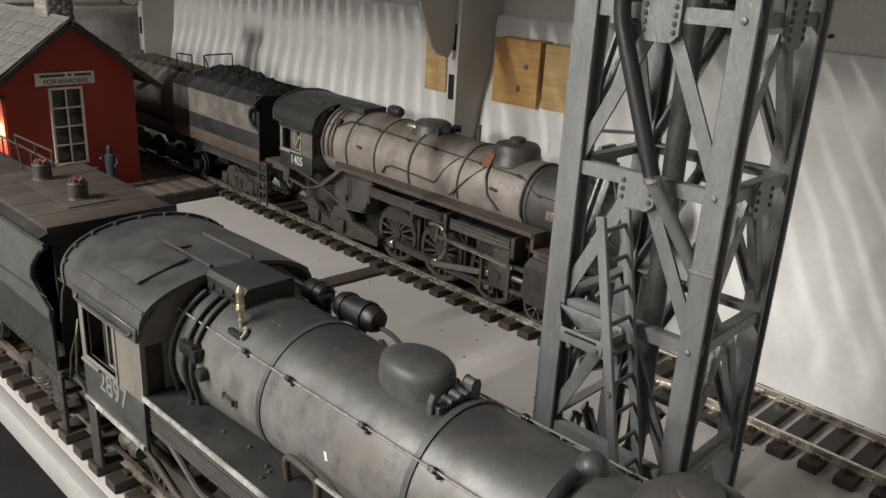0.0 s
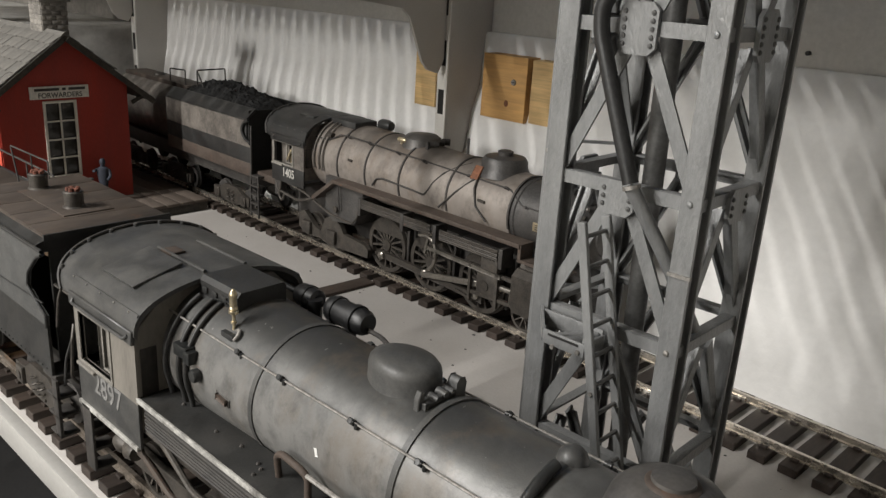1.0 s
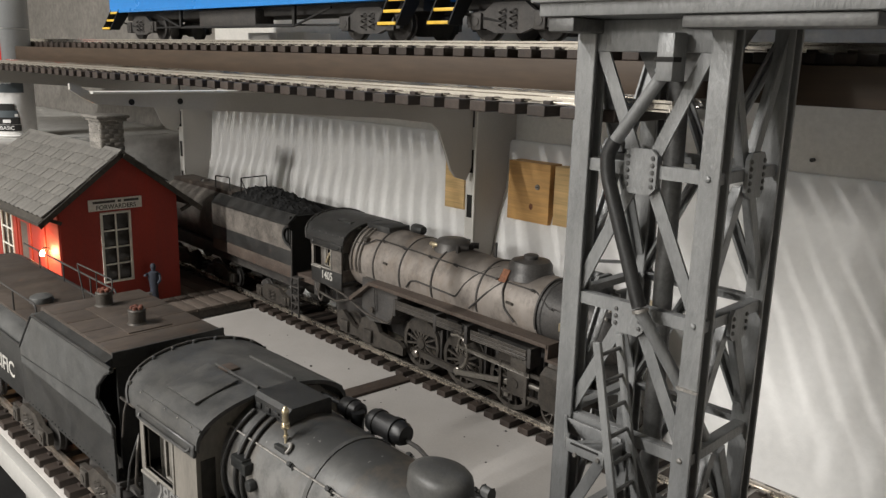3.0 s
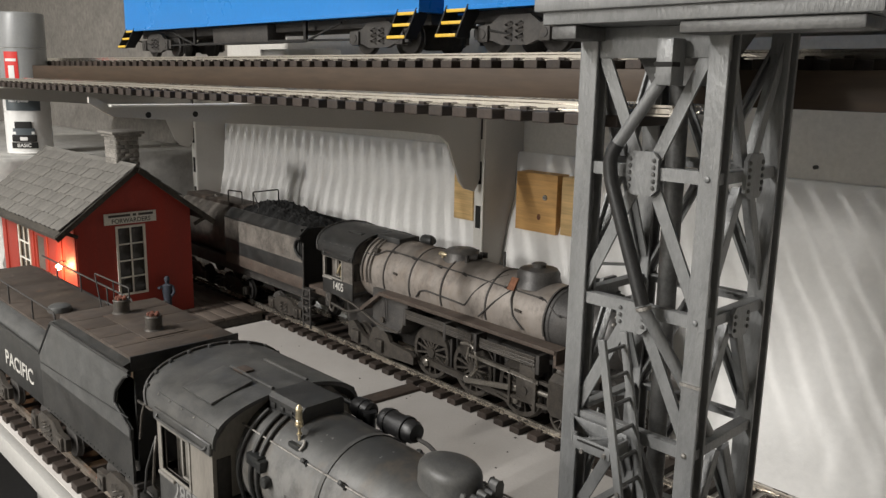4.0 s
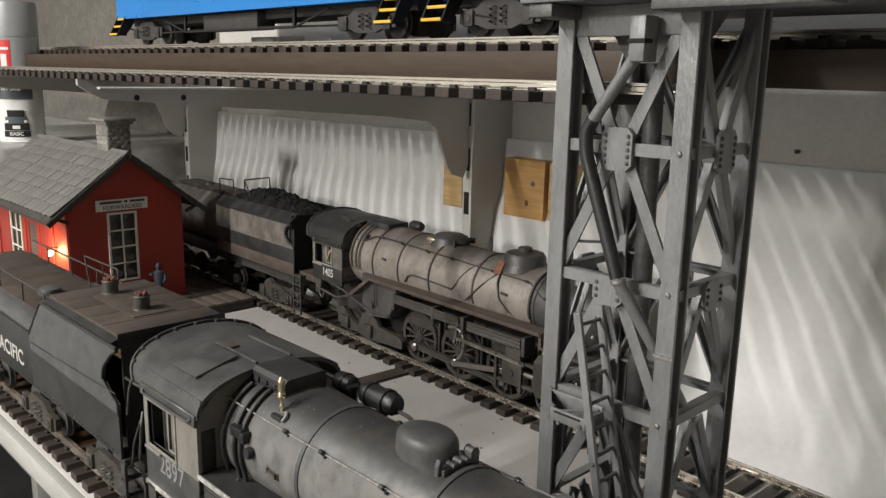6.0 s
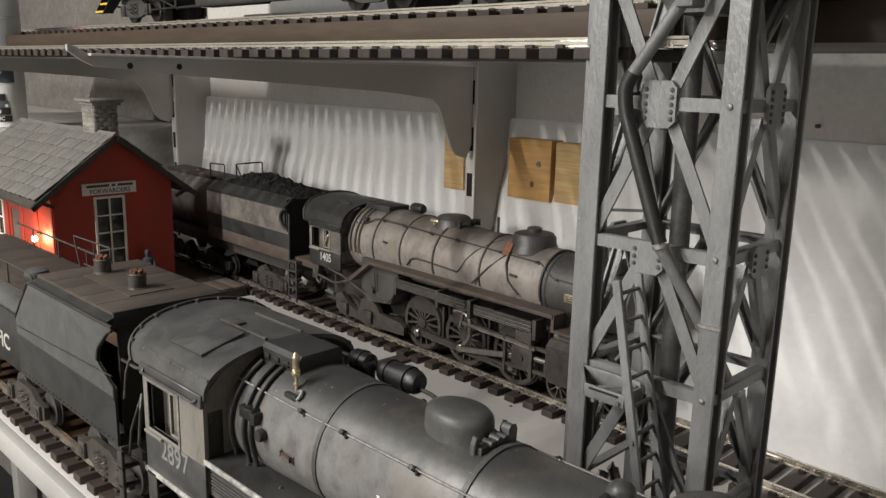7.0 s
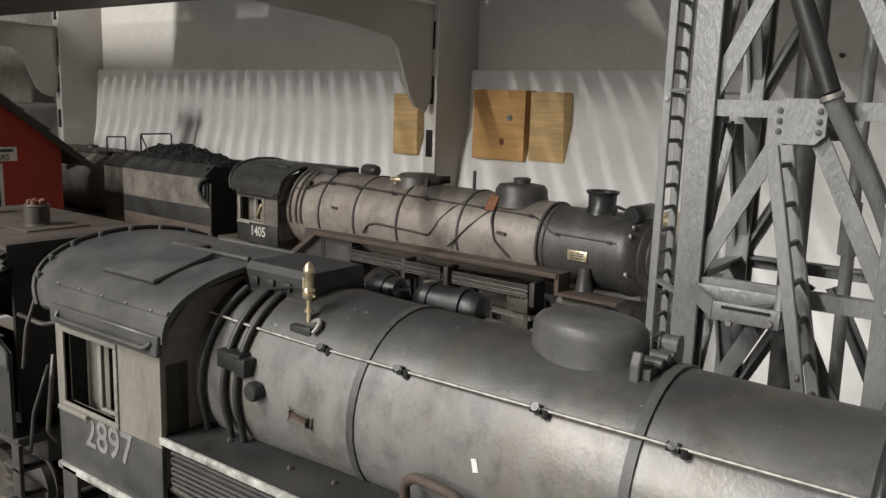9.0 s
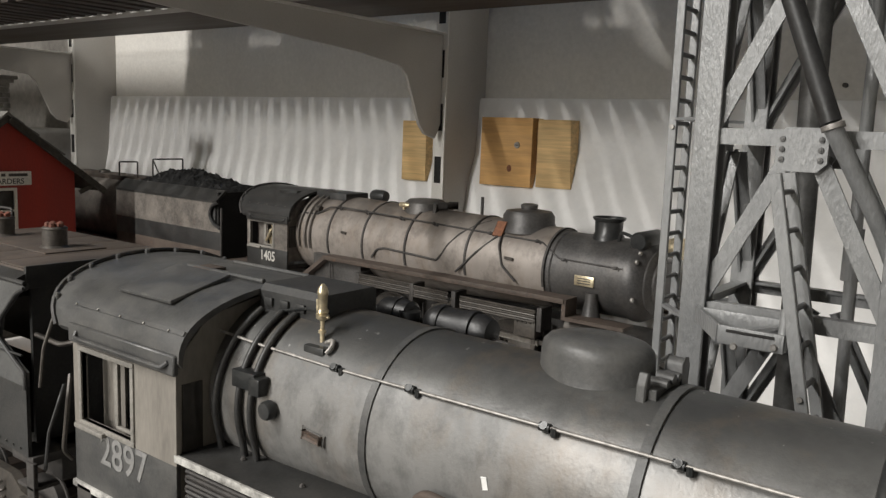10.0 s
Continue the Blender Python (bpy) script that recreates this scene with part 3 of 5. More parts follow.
def bogie(x, parent, y=-30, mat=None, span=58, z=13.0, r=13.0):
    """A tender truck: side frame with two axle boxes and springs, four wheels."""
    mat = mat or GEAR
    for s in (-1, 1):
        o = [(x - span / 2 - 10, z + 6), (x - span / 2 - 10, z - 4), (x - span / 2 + 8, z - 5), (x - 12, z - 8), (x + 12, z - 8), (x + span / 2 - 8, z - 5), (x + span / 2 + 10, z - 4),
             (x + span / 2 + 10, z + 6), (x + span / 2 - 6, z + 7), (x + 14, z + 13), (x - 14, z + 13), (x - span / 2 + 6, z + 7)]
        yy = s * abs(y)
        frame_part = part("truck_frame", prism(o, "y", yy - 2, yy + 2), mat, parent)
        for k in (-1, 1):
            bm = box(x + k * span / 2 - 5, x + k * span / 2 + 5, yy - s * -1.0 - 3.4, yy + 3.4, z - 6, z + 6, 1)
            rod((x + k * span / 2, yy - 5 if s < 0 else yy + 5, z), (x + k * span / 2, yy, z), 3.2, bm=bm)
            part("axle_box", bm, mat, frame_part)
        bm = bmesh.new()
        for k in (-5, 5):
            pts = [(x + k + 2.6 * math.cos(t), yy + (-3 if s < 0 else 3) + 2.2 * math.sin(t), z - 5 + 13 * t / 18.8) for t in np.linspace(0, 18.8, 34)]
            pipe(pts, 0.7, 5, bm, 1)
        part("coil_spring", bm, mat, frame_part)
        for k in (-1, 1):
            bm = lathe([(2, -2), (r * .95, -2), (r, -1.5), (r, 2), (r * 1.08, 2.2), (r * 1.08, 3.2), (2, 3.2)], (x + k * span / 2, s * 22.5, z), "y", 28)
            part("truck_wheel", bm, GEAR_DARK, parent)


def slatted_coil(x0, x1, y, z0, z1, rows, parent, mat, name="cooling_coil"):
    bm = bmesh.new()
    pts = []
    for i in range(rows):
        z = z1 - (z1 - z0) * i / (rows - 1)
        ends = ((x0, y, z), (x1, y, z)) if i % 2 == 0 else ((x1, y, z), (x0, y, z))
        pts += ends
    pipe(pts, 0.75, 6, bm, 2)
    return part(name, bm, mat, parent)


def cab(engine, x0, w, z0, z1, top, win, lower, upper, roof_mat, frame_mat, rear_over, label_lower):
    """The cab of an engine: side sheets with an open window, front sheet, floor, bowed roof with hatch and rain strips."""
    a0, a1, b0, b1 = win
    for s in (-1, 1):
        y = s * w
        side = part("cab_side", wall_with_opening(x0, 0, b0 - 2, z1 + 2, a0, a1, b0, b1, y), upper, engine)
        part("lower_panel", box(x0, 0, y - .9, y + .9, z0, b0 - 2, 0.2), lower, side, label_lower)
        part("window_frame", opening_frame(a0, a1, b0, b1, y, 2.0, 3.0), frame_mat, side)
        part("window_sill", box(a0 - 3, a0 + (a1 - a0) * .5, y + s * 1.6 - 1.4, y + s * 1.6 + 1.4, b0 - 3.0, b0 - 1.2, 0.3), frame_mat, side)
        mid = a0 + (a1 - a0) * 0.55
        part("window_post", box(mid - 3.4, mid - 1.2, y - s * 4 - .8, y - s * 4 + .8, b0, b1, .2), frame_mat, side)
        part("cab_lining", box(x0 + 4, a0 + 13, s * (w - 9) - .6, s * (w - 9) + .6, z0 + 6, z1 - 2, .2), upper, side)
        part("inner_post", box(a0 + (a1 - a0) * .74 - 1.2, a0 + (a1 - a0) * .74 + 1.2, s * (w - 7) - 1, s * (w - 7) + 1, z0 + 6, z1 - 2, .2), upper, side)
        part("sliding_sash", opening_frame(mid + 1.4, a1 - 1.4, b0 + 1.4, b1 - 1.4, y - s * 2.4, 1.4, 1.2), frame_mat, side)
    part("cab_front", prism([(-w + .9, z0 + 8), (w - .9, z0 + 8), (w - .9, z1), (w * .7, z1 + (top - z1) * .6), (0, top - 3), (-w * .7, z1 + (top - z1) * .6), (-w + .9, z1)], "x", -2.4, -.8), upper, engine)
    for s in (-1, 1):
        part("front_window", box(-.9, -.3, s * (w - 6) - 4, s * (w - 6) + 4, b0 + 1, b1 - 1, 0.2), WINDOW_DARK, engine)
    part("cab_floor", box(x0, -1, -w + 1, w - 1, z0 + 2, z0 + 5), GEAR_DARK, engine)
    roof = part("cab_roof", arc_sheet(x0 - rear_over, 4, w + 2.5, z1, top, 2.0, power=0.8, low=rear_over * .65), roof_mat, engine)
    for s in (-1, 1):
        part("rain_strip", bar((x0 + 2, s * (w + 2.6), z1 - 1), (3, s * (w + 2.6), z1 - 1), 7, 2.2, (0, 1, 0), bevel=.5), roof_mat, roof)
        part("gutter_bar", pipe([(x0 + 8, s * (w + 3.6), z1 + .2), (x0 + 8, s * (w + 4.8), z1 - 2), (-2, s * (w + 4.8), z1 - 2), (0, s * (w + 3.6), z1)], 0.8), roof_mat, roof)
    sy, sz = (w + 2.5) * .94, z1 + (top - z1) * .424
    for s in (-1, 1):
        part("roof_seam", bar((x0 + 1, s * sy, sz + .3), (3.6, s * sy, sz + .3), 1.6, .7, (0, s, .6)), roof_mat, roof)
        for k in range(5):
            part("seam_rivet", rod((x0 + 3 + k * (-x0 - 3) / 4.3, s * (sy + .2), sz), (x0 + 3 + k * (-x0 - 3) / 4.3, s * (sy + .9), sz + .5), .55, .35, seg=8), WIRE, roof)
    part("rear_rim", rear_rim(x0 - rear_over, w + 3, z1, top + .8, rear_over * .65), GEAR_DARK, roof)
    for i in range(9):
        t = math.pi * (i + 1.2) / 10.4
        q = math.sin(t) ** .8
        part("rivet", lathe([(.1, 1.9), (1.0, 1.4), (1.1, .2), (.9, -1)], (x0 - rear_over + rear_over * .65 * (1 - q) + 1.6, -(w + 2.6) * math.cos(t), z1 + (top - z1) * q + .2), "z", 8), roof_mat, roof)
    return roof


def boiler_barrel(profile, zc, engine, mat, name="boiler", seg=56):
    return part(name, lathe(profile, (0, 0, zc), "x", seg), mat, engine)


# ---- engine with the closest view
eng = thing("steam_locomotive", (-313, FRONT_Y, TOP + 11.5), "weathered grey and black model steam locomotive numbered 2897", "locomotive", "model locomotives")
ZC, R = 97.0, 29.0
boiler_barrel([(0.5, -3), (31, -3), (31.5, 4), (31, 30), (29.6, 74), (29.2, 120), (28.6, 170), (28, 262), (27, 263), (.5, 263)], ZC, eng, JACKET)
boiler_barrel([(.5, 262), (28.6, 262), (28.8, 330), (27, 338), (20, 342), (.5, 343)], ZC, eng, SMOKEBOX, "smokebox")
for bx, bw, br in ((69, 2.6, 29.95), (152, 2.6, 29.2)):
    part("boiler_band", hoop(bx - bw / 2, bx + bw / 2, br - 0.4, ZC, -36, 216, 0.8), ROOF_GREY, eng)
roof = cab(eng, -64, 44, 52, 112, 133, (-58, -26, 77.5, 104), ROOF_GREY, CAB_TAUPE, ROOF_GREY, CAB_FRAME, 22, "dark grey panel with the number")
lettering("cab_number", "2897", 16.2, (-31.5, -45.0, 69.0), (90, 0, 0), LETTER_GREY, eng, "worn pale grey numerals", 0.92)
part("lower_strip", box(-65, -2, -46, -43.2, 50, 52.6, 0.4), CHIPPED, eng, "chipped white lower edge")
hatch = part("roof_hatch", box(-16, 16, -13, 13, 0, 1.5, .4), ROOF_GREY, eng, "raised roof hatch plate")
hatch.matrix_basis = pose(-30 * MM, -24 * MM, 130.2 * MM, 14, 0, 0)
part("hatch_runner", pipe([(-44, -8, 133.6), (0, -8, 133.6)], 0.9), ROOF_GREY, roof)
part("hatch_runner", pipe([(-44, 14, 132.8), (0, 14, 132.8)], 0.9), ROOF_GREY, roof)
part("roof_step", box(-40, -30, -9, -1, 132.6, 134.2, 0.3), BROWN_GRIME, roof)
turret = part("turret_cover", prism([(-13, 118), (13, 118), (13, 133), (11.5, 134.2), (-11, 134.2), (-13, 132)], "x", 4, 35), LOCO_BLACK, eng, "black box cover behind the cab roof")
for tx in (9, 17, 25):
    part("hinge", box(tx - 2, tx + 2, -14, -12.6, 127, 130, 0.3), LOCO_BLACK, turret)
# three pipes bent down the firebox side
for px, r1, t_top, mat in ((8, 33.0, 118, LOCO_BLACK), (17, 32.6, 116, LOCO_BLACK), (23, 32.4, 112, LOCO_BLACK)):
    pts = [(px + (k / 14) * -4 * (1 if px < 10 else .3), r1 * math.cos(radians(t)), ZC + r1 * math.sin(radians(t))) for k, t in enumerate(np.linspace(t_top, 202, 15))]
    pts.append((pts[-1][0], pts[-1][1] + 1, 79))
    part("steam_pipe", pipe(pts, 1.2, 10, None, 1), mat, eng)
bm = box(14, 25, -33.5, -28.5, 104, 110, 0.5)
box(23, 28, -34, -29, 103, 109, 0.6, bm)
part("pipe_clamp", bm, TANK_BLACK, eng)
part("washout_plug", lathe([(3.6, 0.6), (3.6, -0.6), (2.2, -0.8), (2.2, -1.6), (3.1, -1.8), (3.1, -4.2), (2.6, -5), (.3, -5.2)], (31, -29.5, 99.5), "y", 20), TANK_BLACK, eng)
bm = bar((46, -30.4, 95.4), (53, -30.3, 94.6), 2.2, 2.6, (0, 1, 0), None, .5)
part("washout_door", bm, BROWN_GRIME, eng, "rusty washout cover")
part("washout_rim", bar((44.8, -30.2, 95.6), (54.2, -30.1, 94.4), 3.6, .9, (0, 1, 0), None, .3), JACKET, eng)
part("paint_chip", bar((111.6, -29.15, 100.1), (112.3, -29.15, 96.9), 1.3, .5, (0, -0.97, 0.05), None, .2), CAN_WHITE, eng, "small white paint chip")
# whistle
bm = box(36, 45, -22.5, -15, 116.6, 120.2, 0.5)
part("whistle_base", bm, TANK_BLACK, eng)
bm = rod((40.5, -18.5, 120), (40.5, -18.5, 129), 0.75)
lathe([(.5, 123.8), (1.3, 124), (1.3, 124.8), (.8, 125)], (40.5, -18.5, 0), "z", 14, bm)
lathe([(.5, 128), (1.3, 128.2), (2.1, 128.8), (2.2, 129.8), (1.5, 130.3), (2.0, 130.8), (1.9, 131.4), (1.55, 131.8), (1.6, 136.2), (1.85, 136.6), (1.8, 137.6), (1.3, 138.9), (.6, 139.8), (.2, 140)], (40.5, -18.5, 0), "z", 18, bm)
rod((37.9, -18.5, 129.3), (43.3, -18.5, 129.3), .5, seg=8, bm=bm)
bar((38.5, -18.5, 129.8), (38.3, -18.5, 134.6), .9, .7, (0, 1, 0), bm)
whistle = part("whistle", bm, BRASS, eng, "tarnished brass whistle")
part("whistle_lever", pipe([(42.5, -18.5, 121), (46, -19, 122.6), (47.4, -21, 121), (46.4, -22.5, 119)], 0.8), WIRE, whistle)
part("whistle_wire", pipe([(40.5, -18.5, 131), (30, -15, 129.6), (14, -13.6, 126)], 0.45, 6), TANK_BLACK, whistle)
# handrails and their knobs
for s in (-1, 1):
    part("handrail", pipe([(-6, s * 26.5, 119), (20, s * 25, 117), (52, s * 24, 115.8), (150, s * 24, 116.2), (262, s * 24, 116.2), (330, s * 24, 116.2)], 0.5, 8, None, 2), WIRE, eng, "thin bright wire handrail")
    for kx in (52, 82, 126, 161, 205, 262):
        stanchion(kx, s * 24, 116, (0, s * 24, 18.5), eng, TANK_BLACK)
# domes, bell stand
part("steam_dome", lathe([(19, 117), (17.6, 121.6), (16.8, 124), (16.3, 126.2), (16.2, 130.8), (15.7, 132.8), (14.2, 134.4), (10.6, 135.4), (.1, 135.8)], (127, 1, 0), "z", 48, squash=(1, .74)), ROOF_GREY, eng, "low flat-topped dome")
bm = prism([(-11, 119.6), (-8.4, 121), (-7.2, 126.4), (-7.4, 130.6), (-9.2, 131.2), (-10.6, 128)], "x", 143.6, 146.2)
prism([(-9, 121), (10, 121), (10, 126.6), (6.4, 127.6), (3.4, 126.2), (-.6, 127.6), (-4, 126.4), (-9, 127)], "x", 145.4, 148.6, bm)
for by, bz, br in ((-3.2, 127.4, 1.5), (1.0, 127.8, 1.8), (4.6, 127.6, 1.5)):
    rod((144.6, by, bz), (149.2, by, bz), br, br * .8, seg=12, bm=bm)
prism([(6.4, 122), (10.6, 122), (11.4, 129.4), (10.4, 131.6), (8.2, 132), (6.8, 130.4)], "x", 144.2, 149, bm)
bmesh.ops.bevel(bm, geom=[e for e in bm.edges if e.calc_length() > 1.6], offset=.35, segments=1, affect="EDGES")
part("bell_stand", bm, ROOF_GREY, eng)
part("sand_dome", lathe([(24, 114), (20.5, 122), (19, 127), (17.6, 131.6), (14.6, 135), (10, 137), (6.6, 137.6), (6.4, 139.4), (4, 140), (.1, 140.2)], (239, 0, 0), "z", 44), SMOKEBOX, eng)
part("dome_ring", lathe([(6, 137.2), (8.2, 137.3), (7.6, 138), (6, 138.4)], (239, 0, 0), "z", 36), BROWN_GRIME, eng, "rusty ring round the dome cap")
# check valve and its pipe
bm = lathe([(6.4, 116), (5.8, 124), (4.8, 127.6), (3, 129.4), (.2, 130)], (202, 5, 0), "z", 24)
rod((202, -7, 122.6), (202, 4, 124), 2.8, bm=bm)
part("check_valve", bm, ROOF_GREY, eng)
pts = [(202, 30.4 * math.cos(radians(t)), ZC + 30.4 * math.sin(radians(t))) for t in np.linspace(98, 196, 14)]
part("feed_pipe", pipe(pts, 2.1, 10, None, 1), TANK_BLACK, eng)
# pumps and tank on the far side
bm = lathe([(.3, -7), (4.6, -7), (5.5, -5.4), (5.5, -1), (6, -1), (6, 1.4), (5.5, 1.4), (5.2, 6), (3.8, 7.4), (.3, 7.6)], (33, 28, 122), "x", 24)
rod((26, 28, 122), (6, 28, 122), 1.4, bm=bm)
part("feed_pump", bm, PIPE_BLACK, eng, "gloss black round pump")
bm = rod((41, 25, 110), (41, 25, 123.4), 3.6, seg=20)
rod((41, 25, 122.4), (41, 25, 124.4), 4.0, seg=20, bm=bm)
part("pump_stub", bm, PIPE_BLACK, eng)
bm = lathe([(.3, -14), (4.4, -13.6), (5.9, -12), (6.2, -10), (6.2, -9), (6.8, -9), (6.8, -6.5), (6.2, -6.5), (6.2, 4), (6.9, 4), (6.9, 7), (6.0, 7), (6.0, 11), (4.8, 13.4), (.3, 14)], (60, 30, 121), "x", 28)
part("feedwater_heater", bm, PIPE_BLACK, eng, "gloss black drum with end caps")
part("heater_bracket", box(56, 66, 22, 30, 106, 114, 1), TANK_BLACK, eng)
part("pump_pipe", pipe([(40, 29, 121), (44, 30, 120), (82, 30, 118), (92, 28, 116), (100, 27, 116)], 1.1), GEAR_DARK, eng)
# running boards
for s in (-1, 1):
    rb = part("running_board", box(-1, 300, min(s * 44, s * 24), max(s * 44, s * 24), 77, 79.2, 0.3), LOCO_BLACK, eng)
    part("board_edge", box(-1, 300, s * 44.6 - .6, s * 44.6 + .6, 77.0, 79.5, 0.2), CHIPPED, rb, "chipped pale edge of the running board")
    for bx in (32, 98, 164, 230):
        part("board_bracket", box(bx - 2, bx + 2, s * 36 - 6, s * 36 + 6, 66, 77, 0.4), GEAR_DARK, rb)
slatted_coil(3, 92, -43, 64, 74.5, 7, eng, GEAR_DARK)
slatted_coil(100, 160, -43, 64, 74.5, 7, eng, GEAR_DARK)
part("board_rail", pipe([(92, -32, 79), (92, -33, 89), (96, -33.5, 92), (108, -33.5, 91), (112, -33, 89), (112, -33, 79)], 1.5, 10), BROWN_GRIME, eng, "bent grab pipe on the running board")
part("board_handrail", pipe([(112, -33.5, 90), (200, -33, 88), (262, -33, 88)], 1.0), WIRE, eng)
for i in range(6):
    rx, ry = random.uniform(4, 90), random.uniform(-42, -31)
    part("grit_lump", lathe([(.2, 79.2), (1.1, 79.3), (.7, 80.2), (.1, 80.5)], (rx, ry, 0), "z", 6), GEAR_DARK, eng)
# frame, firebox, wheels, pipes below
part("engine_frame", box(-60, 330, -14, 14, 22, 62, 1), GEAR_DARK, eng)
part("firebox", prism([(-28, 40), (28, 40), (28, 77), (-28, 77)], "x", -2, 72), GEAR, eng)
for wx in (104, 163, 222):
    driving_wheel(wx, -22.5, 26, 26.5, eng)
    driving_wheel(wx, 22.5, 26, 26.5, eng)
part("coupling_rod", bar((100, -27.5, 15), (226, -27.5, 15), 5, 2.4, (0, 1, 0), None, .6), ROD, eng)
bm = lathe([(.2, -18), (14, -18), (14, 18), (.2, 18)], (296, -32, 34), "x", 28)
box(280, 312, -42, -20, 42, 62, 3, bm)
part("cylinder", bm, GEAR, eng)
bm = lathe([(.2, -18), (14, -18), (14, 18), (.2, 18)], (296, 32, 34), "x", 28)
part("cylinder", bm, GEAR, eng)
for k, (dy, dz) in enumerate(((-42, 50), (-40, 44), (-38, 58), (-41, 62))):
    part("injector_pipe", pipe([(-48 + k * 4, dy + 6, 52), (-44 + k * 4, dy, dz), (-10 + k * 9, dy, dz - 2), (20 + k * 6, dy, dz - 14), (70 + k * 4, dy + 2, dz - 18), (78 + k * 4, dy + 8, dz - 10)], 1.5), GEAR if k % 2 else BROWN_GRIME, eng)
part("injector", lathe([(.3, -9), (4, -9), (5, -4), (3.2, 0), (5, 4), (4, 9), (.3, 9)], (-22, -41, 42), "x", 18), GEAR, eng)
for sx in (-60,):
    bm = box(sx - 2, sx + 8, -46, -44.4, 14, 52, .4)
    for z in (14, 26, 38):
        box(sx - 2, sx + 8, -45, -34, z, z + 1.6, .3, bm)
    part("cab_steps", bm, GEAR_DARK, eng)
part("grab_iron", pipe([(-70, -43, 58), (-71, -46, 62), (-66, -46, 86), (-70, -43, 92)], 0.9), GEAR, eng)
part("trailing_frame", box(-50, 70, -30, -26, 18, 30, 1), GEAR, eng)
for wx in (-30, 30):
    driving_wheel(wx, -22.5, 16, 16, eng, 12, "trailing_wheel")
    driving_wheel(wx, 22.5, 16, 16, eng, 12, "trailing_wheel")


# ---- its tender
ten = thing("locomotive_tender", (-313, FRONT_Y, TOP + 11.5), "grey and black tender with rusty deck behind the 2897 engine", "tender", "locomotive tenders")
W = 44
for s in (-1, 1):
    lo_o = [(-102, 50), (-102, 80), (-262, 80), (-262, 50)]
    hi_o = [(-102, 80), (-102, 86), (-107, 88), (-124, 97), (-121, 106), (-107, 118), (-100, 120.5), (-100, 123), (-230, 123), (-262, 93), (-262, 80)]
    if s > 0:
        hi_o = [(-102, 80), (-102, 86), (-124, 97), (-118, 110), (-230, 110), (-262, 93), (-262, 80)]
    side = part("bunker_side", prism(hi_o, "y", s * W - .9, s * W + .9), TENDER_GREY, ten, "dull grey upper side sheet")
    part("lower_side", prism(lo_o, "y", s * W - .8, s * W + .8), LOCO_BLACK, side, "black lower side sheet")
    part("edge_bead", pipe([(-102, s * 45, 79), (-102, s * 45, 86), (-107, s * 45, 88), (-124, s * 45, 97), (-121, s * 45, 106), (-107, s * 45, 118), (-100, s * 45, 121)], 0.9, 8, None, 2), LOCO_BLACK, side)
    if s < 0:
        part("top_bead", pipe([(-100, s * 44.6, 123), (-232, s * 44.6, 123), (-262, s * 44.6, 93)], 1.1, 8, None, 2), LOCO_BLACK, side)
    part("seam", pipe([(-104, s * 45, 93), (-260, s * 45, 86)], 0.5, 6), LOCO_BLACK, side)
    for i in range(24):
        part("rivet", lathe([(.1, 0), (.6, 0), (.4, .5 * s), (.05, .6 * s)], (-108 - i * 6.2, s * 44.9, 52.6), "y", 6), LOCO_BLACK, side)
    low = part("tank_side", box(-520, -262, s * W - .8, s * W + .8, 50, 92, 0.3), LOCO_BLACK, ten, "black tank side with cream lettering")
    part("tank_bead", pipe([(-262, s * 44.6, 92), (-520, s * 44.6, 92)], 1.0), LOCO_BLACK, low)
lettering("tank_lettering", "PACIFIC", 17, (-315, -45.0, 66.5), (90, 0, 0), LETTER, ten, "cream capital letters", 1.15)
part("front_sheet", box(-117, -115, -35, 35, 50, 122), LOCO_BLACK, ten, "black front sheet of the bunker")
part("front_sill", box(-118, -100, -W, W, 46, 50, .5), GEAR_DARK, ten)
deck = part("bunker_deck", box(-236, -113, -37, 35, 122, 126, 0.4), RUSTY_DECK, ten, "rust-brown plated deck")
for i in range(5):
    part("deck_plank", box(-236 + i * 24.4, -236 + i * 24.4 + 23.8, -36.6, 34.6, 126, 126.7, 0.2), RUSTY_DECK, deck)
part("deck_lip", box(-114.4, -112.6, -38, 36, 118, 127.6, .3), LOCO_BLACK, deck)
part("deck_frame", box(-212, -142, -15, 15, 126.7, 127.4, .2), RUSTY_DECK, deck)
part("shoulder", prism([(-44, 122), (-37, 125), (-37, 118), (-44, 118)], "x", -232, -113), LOCO_BLACK, ten)
part("shoulder", prism([(44, 110), (35, 125), (35, 106), (44, 106)], "x", -232, -113), LOCO_BLACK, ten)
part("rear_tank", prism([(-43, 88), (-42.5, 94), (-40, 98), (-34, 100.5), (34, 100.5), (40, 98), (42.5, 94), (43, 88)], "x", -520, -236), TENDER_GREY, ten, "grey tank top with sloping shoulders")
part("walkway", box(-520, -240, -31, 31, 100.6, 102.4, .4), RUSTY_DECK, ten, "brown walkway on the tank")
part("slope_sheet", prism([(-232, 123), (-236, 123), (-264, 92), (-260, 92)], "y", -43, 43), TENDER_GREY, ten)


